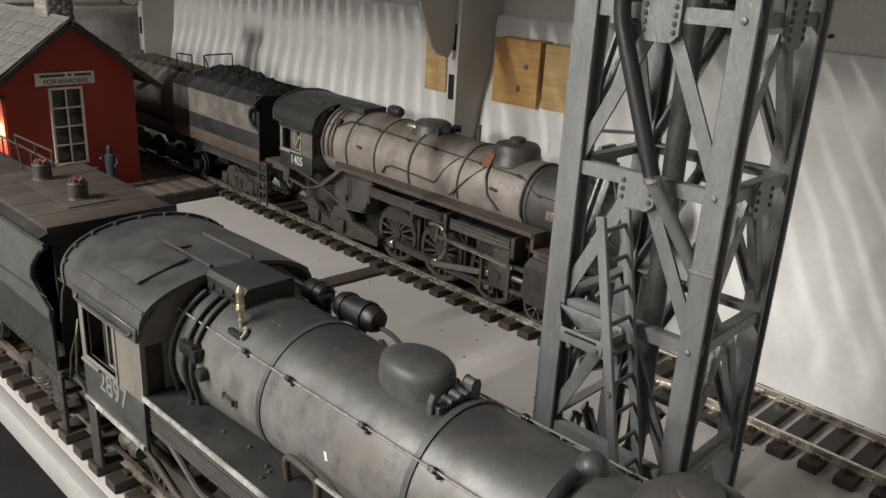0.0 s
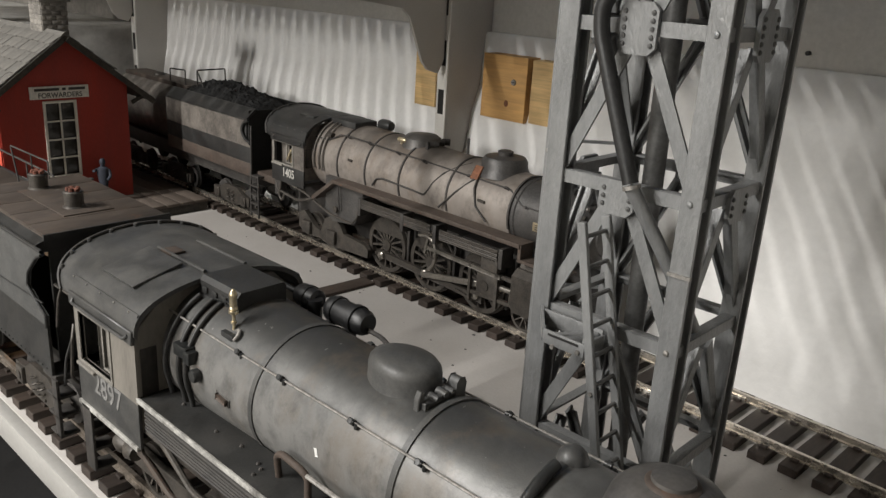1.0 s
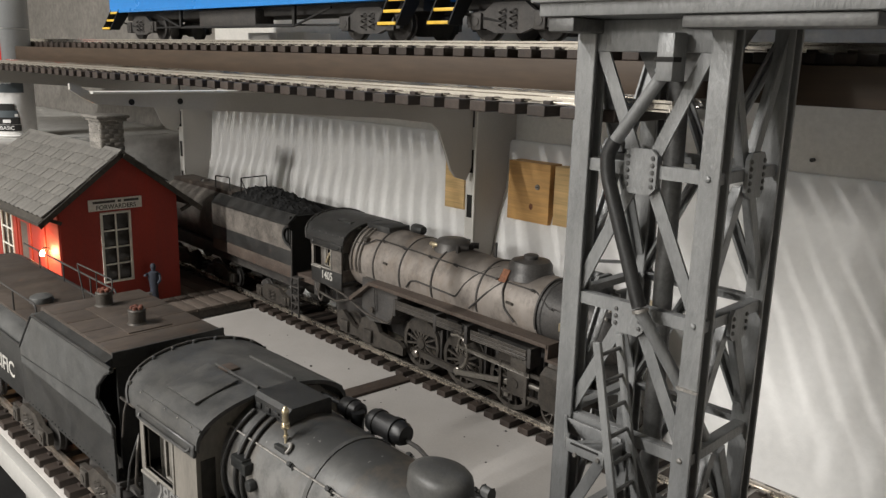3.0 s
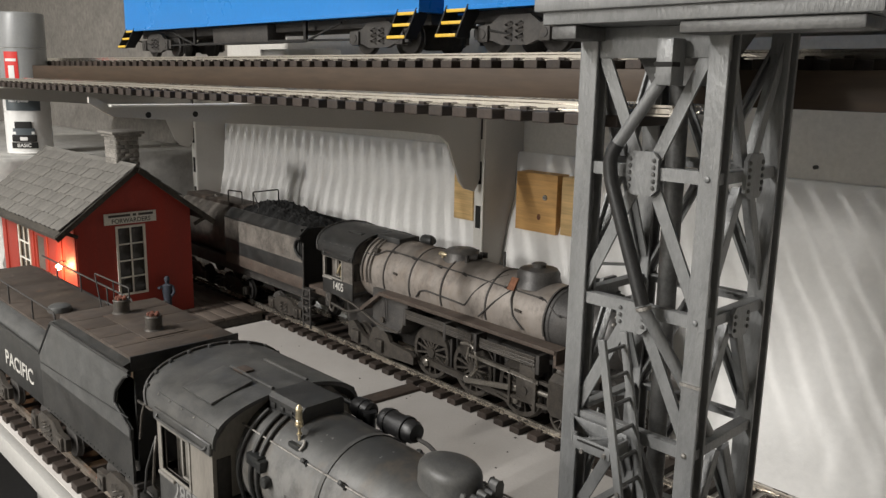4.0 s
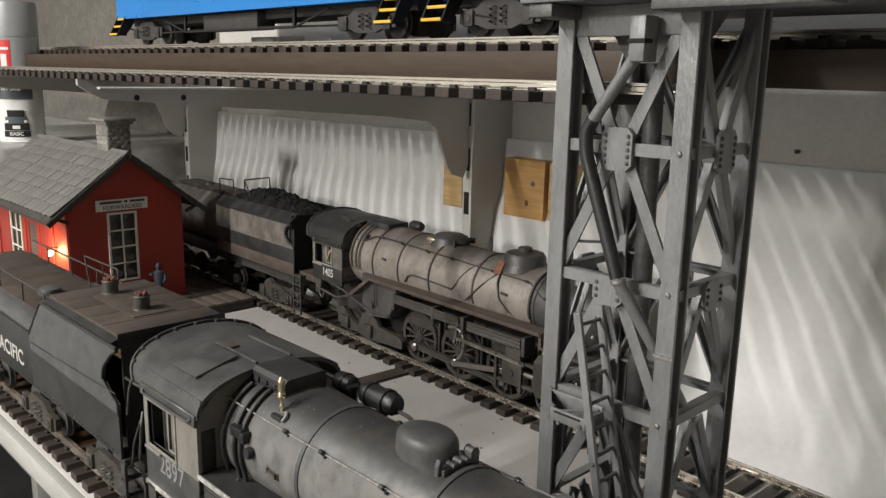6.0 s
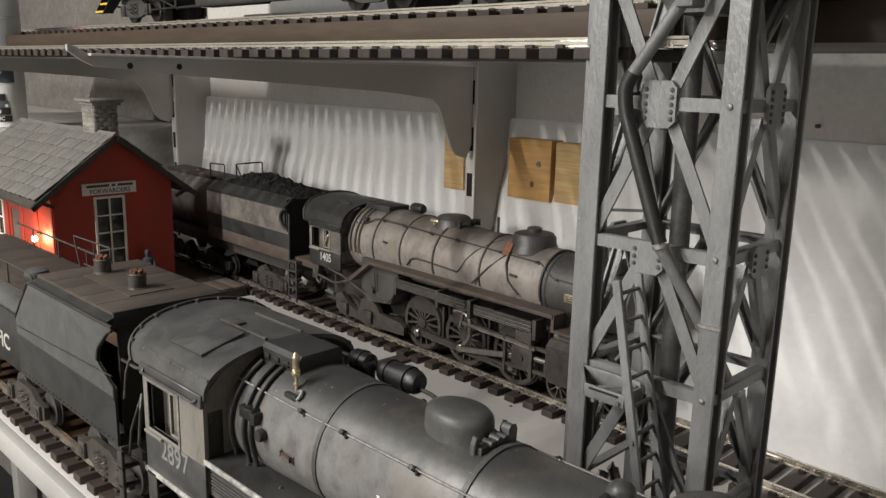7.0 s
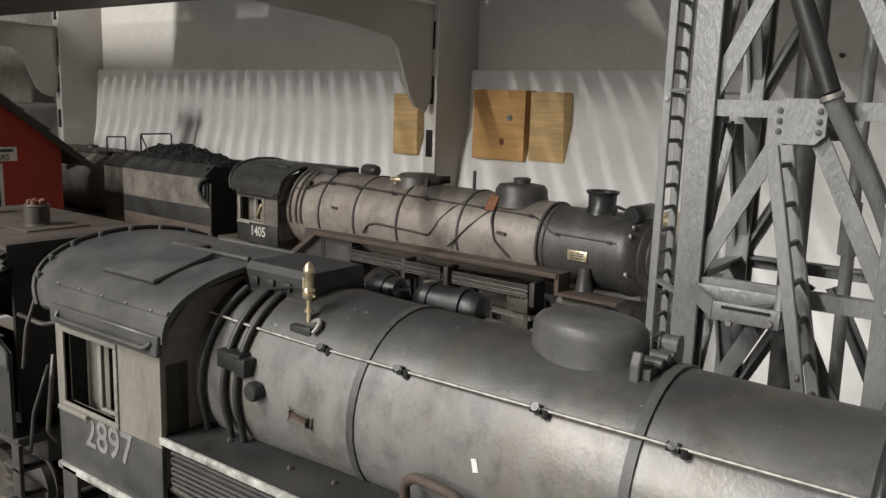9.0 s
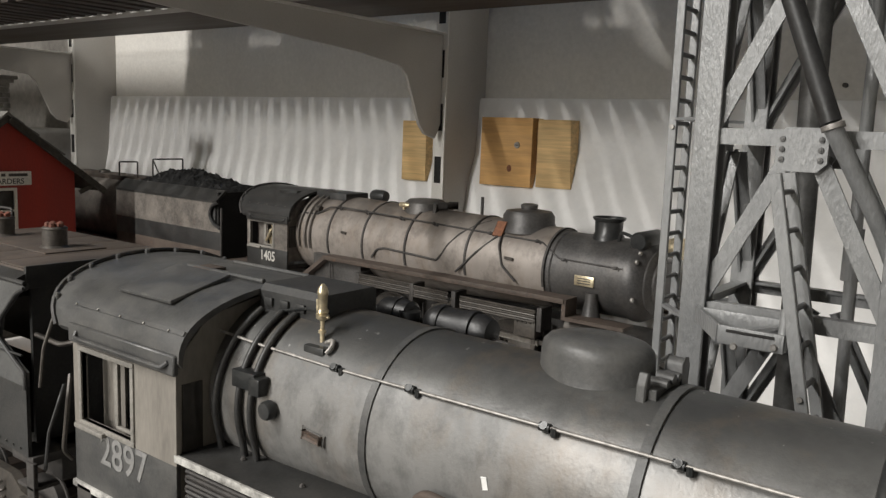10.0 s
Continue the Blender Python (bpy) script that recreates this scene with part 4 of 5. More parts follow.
def filler(x, y):
    bm = lathe([(6, 127), (6.8, 127.4), (6.2, 128), (5.6, 128.4), (5.6, 136), (6, 136.4), (5.2, 137.2), (.2, 137.4)], (x, y, 0), "z", 24)
    f = part("filler_neck", bm, GEAR, ten, "brown round filler with a rusty lid")
    bm = bmesh.new()
    for k in range(5):
        t = 2 * math.pi * k / 5 + .4
        lathe([(.2, 137.2), (1.6, 137.2), (1.4, 139), (.2, 139.6)], (x + 3 * math.cos(t), y + 3 * math.sin(t), 0), "z", 8, bm)
    bar((x - 5, y, 138.2), (x + 5, y, 138.2), 1.4, 1.2, (0, 0, 1), bm)
    part("filler_lid", bm, DARK_RUST, f)


filler(-211, -2)
filler(-158, -2)
part("deck_handrail", pipe([(-286, 13, 101), (-299, 13, 137.5), (-233, 13, 138.5), (-233, 13, 126)], 0.6), GEAR_DARK, ten)
part("deck_handrail", pipe([(-282, 13, 118), (-262, 13, 118), (-262, 13, 138)], 0.5), GEAR_DARK, ten)
for hy in (-30, 30):
    part("tank_handrail", pipe([(-480, hy, 119), (-300, hy, 119), (-272, hy, 119), (-268, hy, 116), (-268, hy, 100)], 0.8), GEAR_DARK, ten)
    for px in (-320, -380, -440):
        part("rail_post", pipe([(px, hy, 100), (px, hy, 119)], 0.7), GEAR_DARK, ten)
part("rear_hatch", lathe([(9, 102), (9.6, 104), (8.6, 107), (6, 108.4), (.2, 109)], (-330, -6, 0), "z", 24), TENDER_GREY, ten)
for dy, zz in ((-31, 114), (-30, 78)):
    part("grab_iron", pipe([(-100, dy, zz), (-96, dy - 4, zz - 4), (-98, dy - 8, zz - 18), (-98, dy - 10, zz - 34)], 0.8), GEAR if zz > 100 else LOCO_BLACK, ten)
part("hose", pipe([(-114, -34, 98), (-98, -32, 96), (-86, -24, 100), (-72, -22, 108)], 1.1), GEAR, ten)
part("tender_frame", box(-510, -104, -30, 30, 34, 50, 1), GEAR_DARK, ten)
bm = box(-104, -98, -45, -43, 12, 48, .4)
for z in (12, 24, 36):
    box(-112, -98, -45, -34, z, z + 1.6, .3, bm)
part("tender_steps", bm, GEAR_DARK, ten)
bogie(-160, ten)
bogie(-300, ten)
bogie(-440, ten)

# ---- the second engine
en2 = thing("steam_locomotive", (-630, BACK_Y, TOP + 11.5), "dusty brown-grey model steam locomotive numbered 1405", "locomotive", "model locomotives", BACK_TURN)
Z2 = 93.0
boiler_barrel([(.5, -3), (35, -3), (35.5, 6), (35, 50), (33.5, 110), (32, 190), (29.5, 258), (.5, 259)], Z2, en2, JACKET_DUSTY)
boiler_barrel([(.5, 258), (28.5, 258), (28.5, 262), (27.6, 263), (27.6, 318), (28.6, 318), (28.6, 322), (26, 328), (18, 333), (17, 336), (6, 338), (.5, 338)], Z2, en2, SMOKEBOX, "smokebox")
for bx, br in ((42, 35.4), (83, 34.4), (130, 33.6), (190, 32.2), (258, 29.6)):
    part("boiler_band", hoop(bx - .9, bx + .9, br - .3, Z2, -20, 200, 0.9), GEAR_DARK, en2)
roof2 = cab(en2, -57, 44, 60, 107, 132, (-52, -20, 80, 101), LOCO_BLACK, TENDER_DUSTY, LOCO_BLACK, CAB_FRAME, 18, "black panel with the number")
lettering("cab_number", "1405", 12.5, (-27, -45.0, 70.5), (90, 0, 0), LETTER, en2, "cream numerals", 0.85)
part("cab_hatch", box(-34, -10, -26, -4, 127.5, 130.4, .6), LOCO_BLACK, roof2)
part("turret_cover", box(-8, 42, -14, 14, 120, 131.5, 1), LOCO_BLACK, en2)
part("generator", lathe([(.3, -8), (4.6, -8), (5.6, -5), (5.6, 4), (4.4, 8), (.3, 8.4)], (58, 12, 130), "x", 20), TANK_BLACK, en2)
for px in (6, 14, 20):
    pts = [(px, 37.2 * math.cos(radians(t)), Z2 + 37.2 * math.sin(radians(t))) for t in np.linspace(112, 196, 14)]
    part("steam_pipe", pipe(pts, 0.9, 8, None, 1), TENDER_DUSTY, en2)
part("pipe_joint", lathe([(.3, -3), (3, -3), (3, 3), (.3, 3)], (22, -27.5, 117), "x", 14), GEAR, en2)
# the handrail steps up near the cab
part("handrail", pipe([(2, -31, 113), (22, -30, 113), (36, -26.5, 120), (50, -26, 121), (252, -22, 113.5), (268, -25, 104), (318, -25.5, 103)], 0.7, 8, None, 2), GEAR_DARK, en2, "dark handrail along the boiler")
for kx, ky, kz in ((47, -26, 121), (79, -25.4, 119.8), (118, -24.8, 118.2), (153, -24.2, 117), (207, -23, 115), (248, -22.2, 113.6), (272, -25.2, 103.6), (312, -25.4, 103)):
    stanchion(kx, ky, kz, (0, ky, kz - Z2), en2, GEAR_DARK)
part("sand_dome", lathe([(23, 117), (20.5, 122), (19.6, 124), (19.4, 129), (17, 132.4), (9, 133.6), (6, 133.8), (6.4, 135.4), (6.6, 137), (5, 137.8), (.1, 138)], (225, 0, 0), "z", 40), SMOKEBOX, en2)
part("rust_plate", bar((214, -24.6, 114.4), (214, -18.2, 124), 8, 1.4, (0, -.83, .55), None, .3), RUST, en2, "orange rusty plate")
for a, b, r in (((216, -22.5, 116), (183, -33.8, 84), 0.9),):
    part("sand_pipe", pipe([a, (200, -30.8, 101), b], r, 8, None, 3), GEAR_DARK, en2)
part("sand_pipe", pipe([(217, -22, 117), (219, -29, 108), (224, -31.6, 94), (236, -31.4, 84)], 0.9, 8, None, 3), GEAR_DARK, en2)
part("steam_dome", lathe([(21, 118), (19, 123), (18, 126), (17.2, 130), (14, 132.6), (.1, 133.4)], (121, 2, 0), "z", 36), SMOKEBOX, en2)
bm = bmesh.new()
lathe([(.2, 0), (2.0, 0), (2.2, 8), (1.4, 10), (.2, 10.4)], (108, -15, 128), "x", 12, bm)
lathe([(.2, 124), (1.2, 124), (1.2, 128), (.2, 128.4)], (112, -15, 0), "z", 10, bm)
part("whistle", bm, BRASS, en2, "small brass whistle")
bm = prism([(-12, 119), (-8, 119), (-7, 130), (-11, 131)], "x", 140, 143)
for by in (-4, 3, 10):
    rod((141, by - 2.6, 129), (147, by + 2.6, 129), 3, bm=bm)
part("valve_stand", bm, GEAR_DARK, en2)
part("boiler_rod", rod((178, 4, 122), (178, 4, 139), 1.3), GEAR_DARK, en2)
bm = lathe([(12, 118), (11, 121), (9.6, 123), (9.8, 131), (11.4, 132.6), (11.6, 134), (10.2, 134), (8.6, 131), (8.6, 122), (.1, 122)], (292, 0, 0), "z", 36)
part("chimney", bm, TANK_BLACK, en2, "black chimney with a flared rim")
bm = lathe([(.3, -16), (5.4, -16), (6.6, -14), (6.6, 14), (5.4, 16), (.3, 16)], (322, 0, 121), "y", 24)
part("feedwater_heater", bm, TANK_BLACK, en2)
part("headlamp", lathe([(.3, 0), (6, 0), (7, 3), (7.2, 10), (.3, 10.5)], (338, 0, 118), "x", 24), BRASS, en2, "brass-rimmed headlamp")
for by, bz in ((-24.6, 109), (-20.4, 114.4), (-27.9, 84)):
    part("smokebox_bolt", lathe([(.2, 0), (1.7, 0), (1.6, 1.4), (.2, 2)], (326, by, bz), "x", 12), WIRE, en2, "bright bolt head")
part("heater_pipe", pipe([(304, -8, 118), (308, -12, 126), (316, -13, 124), (319, -13, 121)], 1.2), TANK_BLACK, en2)
part("headlamp_bracket", box(330, 342, -4, 4, 108, 112, .6), SMOKEBOX, en2)
part("smokebox_door", lathe([(22, 0), (22.6, 2), (20, 4), (10, 6.5), (.2, 7.4)], (330, 0, Z2), "x", 36), SMOKEBOX, en2)
plate = part("builder_plate", box(283, 298, -28.6, -27.4, 88, 95, .3), BRASS, en2, "small brass builder plate")
for z in (90, 91.8, 93.4):
    part("plate_line", box(285.5, 295.5, -28.8, -28.5, z - .45, z + .1), GEAR_DARK, plate)
part("smokebox_pipe", lathe([(7, 66), (6, 70), (4.6, 78), (4.4, 84), (.2, 84)], (296, -26, 0), "z", 20), SMOKEBOX, en2)
# side pipework on the boiler
part("side_pipe", pipe([(95, -34.6, 84), (100, -34.2, 91), (108, -33.7, 93), (150, -33, 91), (163, -32.9, 90), (168, -32, 96), (172, -30.5, 103), (180, -26, 112), (190, -18, 119), (198, -10, 122.5)], 0.9, 8, None, 3), GEAR_DARK, en2)
bm = bar((58, -34.3, 101), (64, -34.3, 100.4), 2, 1.6, (0, 1, 0))
part("washout_door", bm, GEAR, en2)
part("washout_door", bar((226, -31.2, 100), (233, -31, 99.4), 2, 1.4, (0, 1, 0)), GEAR, en2)
# running boards
for s in (-1, 1):
    o = [(14, 54), (17, 54), (50, 78), (284, 78), (284, 66), (330, 66), (330, 68.4), (287, 68.4), (287, 80.4), (48, 80.4), (14, 57)]
    rb = part("running_board", prism(o, "y", min(s * 45, s * 30), max(s * 45, s * 30)), BROWN_GRIME, en2, "grimy brown running board")
    part("valance", box(48, 286, s * 45.4 - .8, s * 45.4 + .8, 77.2, 80.8, .3), BROWN_GRIME, rb)
slatted_coil(90, 146, -43, 62, 70, 6, en2, GEAR)
slatted_coil(150, 184, -43, 61, 69, 6, en2, GEAR)
slatted_coil(196, 262, -43, 60, 68, 6, en2, GEAR)
for bx in (88, 148, 190, 266):
    part("board_bracket", box(bx - 2, bx + 2, -44, -30, 54, 71, .4), GEAR_DARK, en2)
part("firebox", prism([(28, 80), (86, 80), (86, 60), (74, 40), (40, 36), (28, 44)], "y", -38, 38), SMOKEBOX, en2)
part("firebox_pipe", pipe([(86, -41, 66), (82, -41, 50), (74, -41, 42), (40, -42, 44), (0, -43, 56), (-30, -43, 60)], 1.1), GEAR, en2)
part("firebox_rod", pipe([(52, -41, 74), (53, -41, 60), (54, -40.5, 50)], 0.7), GEAR_DARK, en2)
part("washout_plug", lathe([(.2, 0), (3.4, 0), (3, -2), (.2, -2.4)], (48, -40, 50), "y", 14), GEAR, en2)
part("engine_frame", box(-54, 326, -14, 14, 20, 58, 1), GEAR_DARK, en2)
for wx in (108, 168, 231):
    driving_wheel(wx, -23, 27, 26.5, en2)
    driving_wheel(wx, 23, 27, 26.5, en2)
    bm = box(wx + 27, wx + 30, -24, -18, 12, 56, .5)
    part("brake_hanger", bm, GEAR_DARK, en2)
# rods and valve gear
rods = part("coupling_rod", bar((100, -29, 19), (238, -29, 15), 6, 2.6, (0, 1, 0), None, .6), GEAR, en2)
for wx in (108, 168, 231):
    part("crank_pin", lathe([(.2, 0), (4, 0), (4, -3), (2.4, -4.4), (.2, -4.6)], (wx, -29.5, 18), "y", 16), ROD, rods)
part("main_rod", bar((168, -33, 18), (262, -33, 34), 5.4, 2.4, (0, 1, 0), None, .6), ROD, en2)
part("valve_rod", bar((176, -36, 46), (262, -36, 44), 3.4, 2.4, (0, 1, 0), None, .5), ROD, en2)
bm = pipe([(164, -36, 54), (172, -36, 56), (182, -36, 54), (186, -36, 44), (184, -36, 32), (178, -36, 26)], 1.8)
bar((168, -36, 56), (190, -36, 62), 2.6, 2.2, (0, 1, 0), bm)
bar((172, -36, 40), (176, -36, 56), 2.4, 2.2, (0, 1, 0), bm)
part("expansion_link", bm, ROD, en2)
bm = bar((228, -36, 14), (228, -36, 48), 2.6, 2.4, (0, 1, 0))
bar((212, -36, 18), (228, -36, 16), 2.2, 2, (0, 1, 0), bm)
bar((258, -36, 16), (258, -36, 52), 3.4, 3, (0, 1, 0), bm)
box(236, 256, -37, -33, 24, 44, 1, bm)
rod((246, -38, 32), (246, -33, 32), 4, bm=bm)
bar((228, -35, 46), (278, -35, 44), 3, 3, (0, 1, 0), bm)
bar((228, -35, 22), (278, -35, 24), 3, 3, (0, 1, 0), bm)
part("crosshead", bm, GEAR, en2)
bm = box(244, 262, -42, -30, 48, 60, 1)
for k in range(4):
    box(246 + k * 3.6, 248 + k * 3.6, -43, -36, 58, 64, .3, bm)
part("lubricator", bm, GEAR, en2)
part("piston_rod", rod((256, -33, 34), (284, -33, 34), 2.4), ROD, en2)
bm = lathe([(.2, -19), (15, -19), (16, -17), (16, 17), (15, 19), (.2, 19)], (298, -30, 34), "x", 30)
prism([(-46, 30), (-46, 54), (-40, 59), (-22, 59), (-20, 22), (-42, 22)], "x", 281, 315, bm)
part("cylinder", bm, GEAR, en2, "dusty brown steam cylinder")
part("cylinder", lathe([(.2, -19), (15, -19), (16, 0), (15, 19), (.2, 19)], (298, 30, 34), "x", 30), GEAR, en2)
part("valve_chest", lathe([(.2, -16), (8, -16), (8, 16), (.2, 16)], (298, -30, 58), "x", 24), GEAR, en2)
for wx, rr in ((-8, 15), (34, 15), (280, 14), (322, 14)):
    driving_wheel(wx, -23, rr, rr, en2, 10, "truck_wheel")
    driving_wheel(wx, 23, rr, rr, en2, 10, "truck_wheel")
for s in (-1, 1):
    o = [(-24, 14), (-24, 30), (-14, 33), (4, 20), (14, 18), (22, 34), (34, 38), (46, 32), (52, 24), (84, 22), (90, 18), (90, 10), (50, 8), (30, 6), (12, 10), (-10, 8)]
    fr = part("trailing_truck", prism(o, "y", s * 31 - 2.4, s * 31 + 2.4), GEAR, en2)
    part("axle_box", box(27, 41, s * 34 - 3, s * 34 + 3, 10, 24, 1.6), GEAR, fr)
    part("axle_box", box(-15, -1, s * 34 - 3, s * 34 + 3, 10, 24, 1.6), GEAR, fr)
part("under_pipe", pipe([(-50, -44, 58), (-46, -45, 50), (-10, -45, 46), (10, -44, 52), (20, -43, 56)], 1.4), GEAR, en2)
part("under_pipe", pipe([(-40, -45, 60), (-42, -46, 44), (-36, -46, 40), (-34, -45, 48)], 1.4), GEAR, en2)
part("cab_step_box", box(-52, -40, -45, -38, 44, 60, .5), GEAR_DARK, en2)

# the second tender
tn2 = thing("locomotive_tender", (-630, BACK_Y, TOP + 11.5), "dusty banded tender heaped with coal behind the 1405 engine", "tender", "locomotive tenders", BACK_TURN)
for s in (-1, 1):
    o = [(-100, 84), (-100, 88), (-112, 92), (-118, 100), (-114, 109), (-104, 113), (-292, 113), (-292, 84)]
    side = part("upper_side", prism(o, "y", s * 44 - .9, s * 44 + .9), TENDER_DUSTY, tn2, "dusty pale upper side")
    part("middle_band", box(-292, -98, s * 44 - .8, s * 44 + .8, 66, 85, .2), LOCO_BLACK, side, "black band")
    part("lower_band", box(-292, -98, s * 44 - .9, s * 44 + .9, 52, 66.4, .2), BROWN_GRIME, side, "grimy brown lower side")
    part("top_slope", prism([(s * 45, 112), (s * 45, 114), (s * 34, 124), (s * 32, 124), (s * 34, 120)], "x", -292, -106), LOCO_BLACK, side)
    part("collar", pipe([(-103, s * 44.5, 113), (-114, s * 44.5, 109), (-118, s * 44.5, 100), (-112, s * 44.5, 92), (-100, s * 44.5, 88)], 1.6, 8, None, 2), LOCO_BLACK, side)
    part("side_post", rod((-98, s * 45, 50), (-97, s * 45, 108), 1.1), GEAR_DARK, side)
part("tank", box(-292, -112, -42, 42, 50, 112, 1), LOCO_BLACK, tn2)
part("rear_tank", lathe([(.5, -476), (30, -475), (37, -472), (38.5, -466), (38.5, -292), (.5, -291)], (0, 0, 84), "x", 40), TENDER_DUSTY, tn2, "round dusty brown tank behind the bunker")
part("rear_deck", box(-470, -292, -16, 16, 118, 124, 1), RUSTY_DECK, tn2)
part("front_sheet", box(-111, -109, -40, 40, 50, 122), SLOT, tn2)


def coal_heap():
    bm = bmesh.new()
    nx, ny = 90, 30
    grid = []
    for i in range(nx + 1):
        row = []
        for j in range(ny + 1):
            u, v = i / nx, j / ny
            x, y = -288 + 176 * u, -34 + 68 * v
            h = math.sin(math.pi * v) ** .6 * (math.sin(math.pi * min(1, u * 1.0 + .02)) ** .5)
            p = Vector((x, y, 0))
            n = noise.noise(p * .09) * 4 + noise.noise(p * .28) * 3.2 + noise.noise(p * .7) * 1.6
            row.append(bm.verts.new((x, y, 114 + h * (26 - 9 * u) + n * (.25 + h))))
        grid.append(row)
    for i in range(nx):
        for j in range(ny):
            bm.faces.new((grid[i][j], grid[i + 1][j], grid[i + 1][j + 1], grid[i][j + 1]))
    ob = to_object("coal_heap", bm, COAL, False)
    ob.matrix_world = tn2.matrix_world.copy()
    return tagged(ob, "heap of black coal lumps filling the tender", "coal", kind="stuff")


coal_heap()
part("rear_rail", pipe([(-258, -20, 124), (-258, -20, 147), (-262, 20, 147), (-262, 20, 124)], 0.9), GEAR_DARK, tn2)
part("rear_rail", pipe([(-240, -20, 124), (-258, -20, 147)], 0.8), GEAR_DARK, tn2)
part("rear_rail", pipe([(-300, -14, 122), (-300, -14, 142), (-340, -14, 140), (-340, -14, 122)], 0.9), GEAR_DARK, tn2)
part("rear_hatch", lathe([(8, 118), (8, 124), (6, 127), (.2, 128)], (-400, 0, 0), "z", 20), GEAR, tn2)
part("tender_frame", box(-466, -112, -30, 30, 34, 52, 1), GEAR_DARK, tn2)
bogie(-165, tn2, mat=GEAR)
bogie(-300, tn2, mat=GEAR)
bogie(-420, tn2, mat=GEAR)
bm = bmesh.new()
for lx in (-99, -84):
    bar((lx, -45, 8), (lx, -45, 56), 2.2, 1.6, (0, 1, 0), bm)
for z in (12, 22, 32, 42, 53):
    box(-100, -83, -46, -38, z, z + 1.8, .3, bm)
part("tender_steps", bm, GEAR_DARK, tn2)
part("drawbar_box", box(-100, -60, -38, 38, 50, 58, .6), BROWN_GRIME, tn2)


def figurine(at, h, mat, label, arm=0.0, turn=0.0):
    """A little painted figure as one plain mesh."""
    s = h / 50.0
    bm = lathe([(.2, 0), (5, 0), (5.4, 3), (4.4, 20), (5.2, 26), (6.4, 34), (6, 39), (2.4, 41), (2, 42.5)], (0, 0, 0), "z", 16, squash=(1, .7))
    lathe([(.2, 41.5), (2.4, 42), (3.2, 45), (3.0, 47.6), (2, 49.4), (.2, 50)], (0, 0, 0), "z", 14, bm)
    pipe([(6, 0, 38), (8, -2, 31), (5, -6, 27)], 1.6, 8, bm)
    pipe([(-6, 0, 38), (-8, -1, 32 + arm), (-9, -5, 29 + arm * 2)], 1.6, 8, bm)
    for v in bm.verts:
        v.co *= s
    return whole("figurine", bm, mat, label, "figurine", "painted figurines", at=at, turn=turn)


figurine((-660, BACK_Y - 36, TOP + 11.5 + 62), 42, BRASS, "small gilt figurine leaning in the cab window", 2, -70)

# ---------------------------------------------------------------- red station house
HX0, HX1, HY0, HY1, HZ = -1180.0, -900.0, 288.0, 428.0, 20.0
plat = thing("station_platform", (-1010, 352, TOP), "low brown planked platform under the red house", "platform")
part("base", box(-240, 174, -150, 137, 0, 10.6, 1), MOSS_EDGE, plat)
for i in range(16):
    part("plank", box(-240, 175, -150 + i * 18, -150 + i * 18 + 17.2, 10.6, HZ - TOP, .5), PLATFORM, plat)

house = thing("station_house", (HX1, (HY0 + HY1) / 2, HZ), "barn-red model station house with a grey slate roof", "house")
HL, HW, EAVE, RIDGE = HX1 - HX0, (HY1 - HY0) / 2, 135.0, 187.0
gable = [(-HW, 0), (HW, 0), (HW, EAVE), (0, RIDGE - 4), (-HW, EAVE)]


def gable_wall(x0, x1, win=None):
    bm = bmesh.new()
    if win:
        a0, a1, b0, b1 = win
        zt = lambda y: EAVE + (RIDGE - 4 - EAVE) * (1 - abs(y) / HW)
        prism([(-HW, 0), (a0, 0), (a0, zt(a0)), (-HW, EAVE)], "x", x0, x1, bm)
        prism([(a1, 0), (HW, 0), (HW, EAVE), (0, RIDGE - 4), (a1, zt(a1))] if a1 < 0 else [(a1, 0), (HW, 0), (HW, EAVE), (a1, zt(a1))], "x", x0, x1, bm)
        prism([(a0, 0), (a1, 0), (a1, b0), (a0, b0)], "x", x0, x1, bm)
        top = [(a0, b1), (a1, b1), (a1, zt(a1)), (a0, zt(a0))] if a0 * a1 > 0 else [(a0, b1), (a1, b1), (a1, zt(a1)), (0, RIDGE - 4), (a0, zt(a0))]
        prism(top, "x", x0, x1, bm)
    else:
        prism(gable, "x", x0, x1, bm)
    return bm


GWIN = (-23.0, 9.0, 34.0, 115.0)
part("gable_wall", gable_wall(-4, 0, GWIN), RED_BOARD, house, "red boarded gable")
part("gable_wall", gable_wall(-HL, -HL + 4), RED_BOARD, house)
part("gable_floor", box(-HL + 4, -4, -HW + 3, HW - 3, 0, 2), GEAR_DARK, house)


def long_wall(y0, y1, opening):
    bm = bmesh.new()
    last = -HL + 4
    for a0, a1, b0, b1 in opening:
        box(last, a0, y0, y1, 0, EAVE, 0, bm)
        if b0 > 0:
            box(a0, a1, y0, y1, 0, b0, 0, bm)
        box(a0, a1, y0, y1, b1, EAVE, 0, bm)
        last = a1
    box(last, -4, y0, y1, 0, EAVE, 0, bm)
    return bm


OPEN = [(-206, -166, 30, 98), (-140, -112, 2, 92)]
part("long_wall", long_wall(-HW, -HW + 4, OPEN), RED_BOARD, house, "red front wall lit by a small lamp")
part("long_wall", long_wall(HW - 4, HW, []), RED_BOARD, house)
for x in (-4, -50, -100, -150, -214, -262):
    part("corner_post", box(x - 3, x + 3, -HW - 1.6, -HW, 0, EAVE, .3), RED_BOARD, house)
part("door_leaf", box(-140, -112, -HW + 1.5, -HW + 3, 2, 92), PLATFORM, house, "brown plank door")


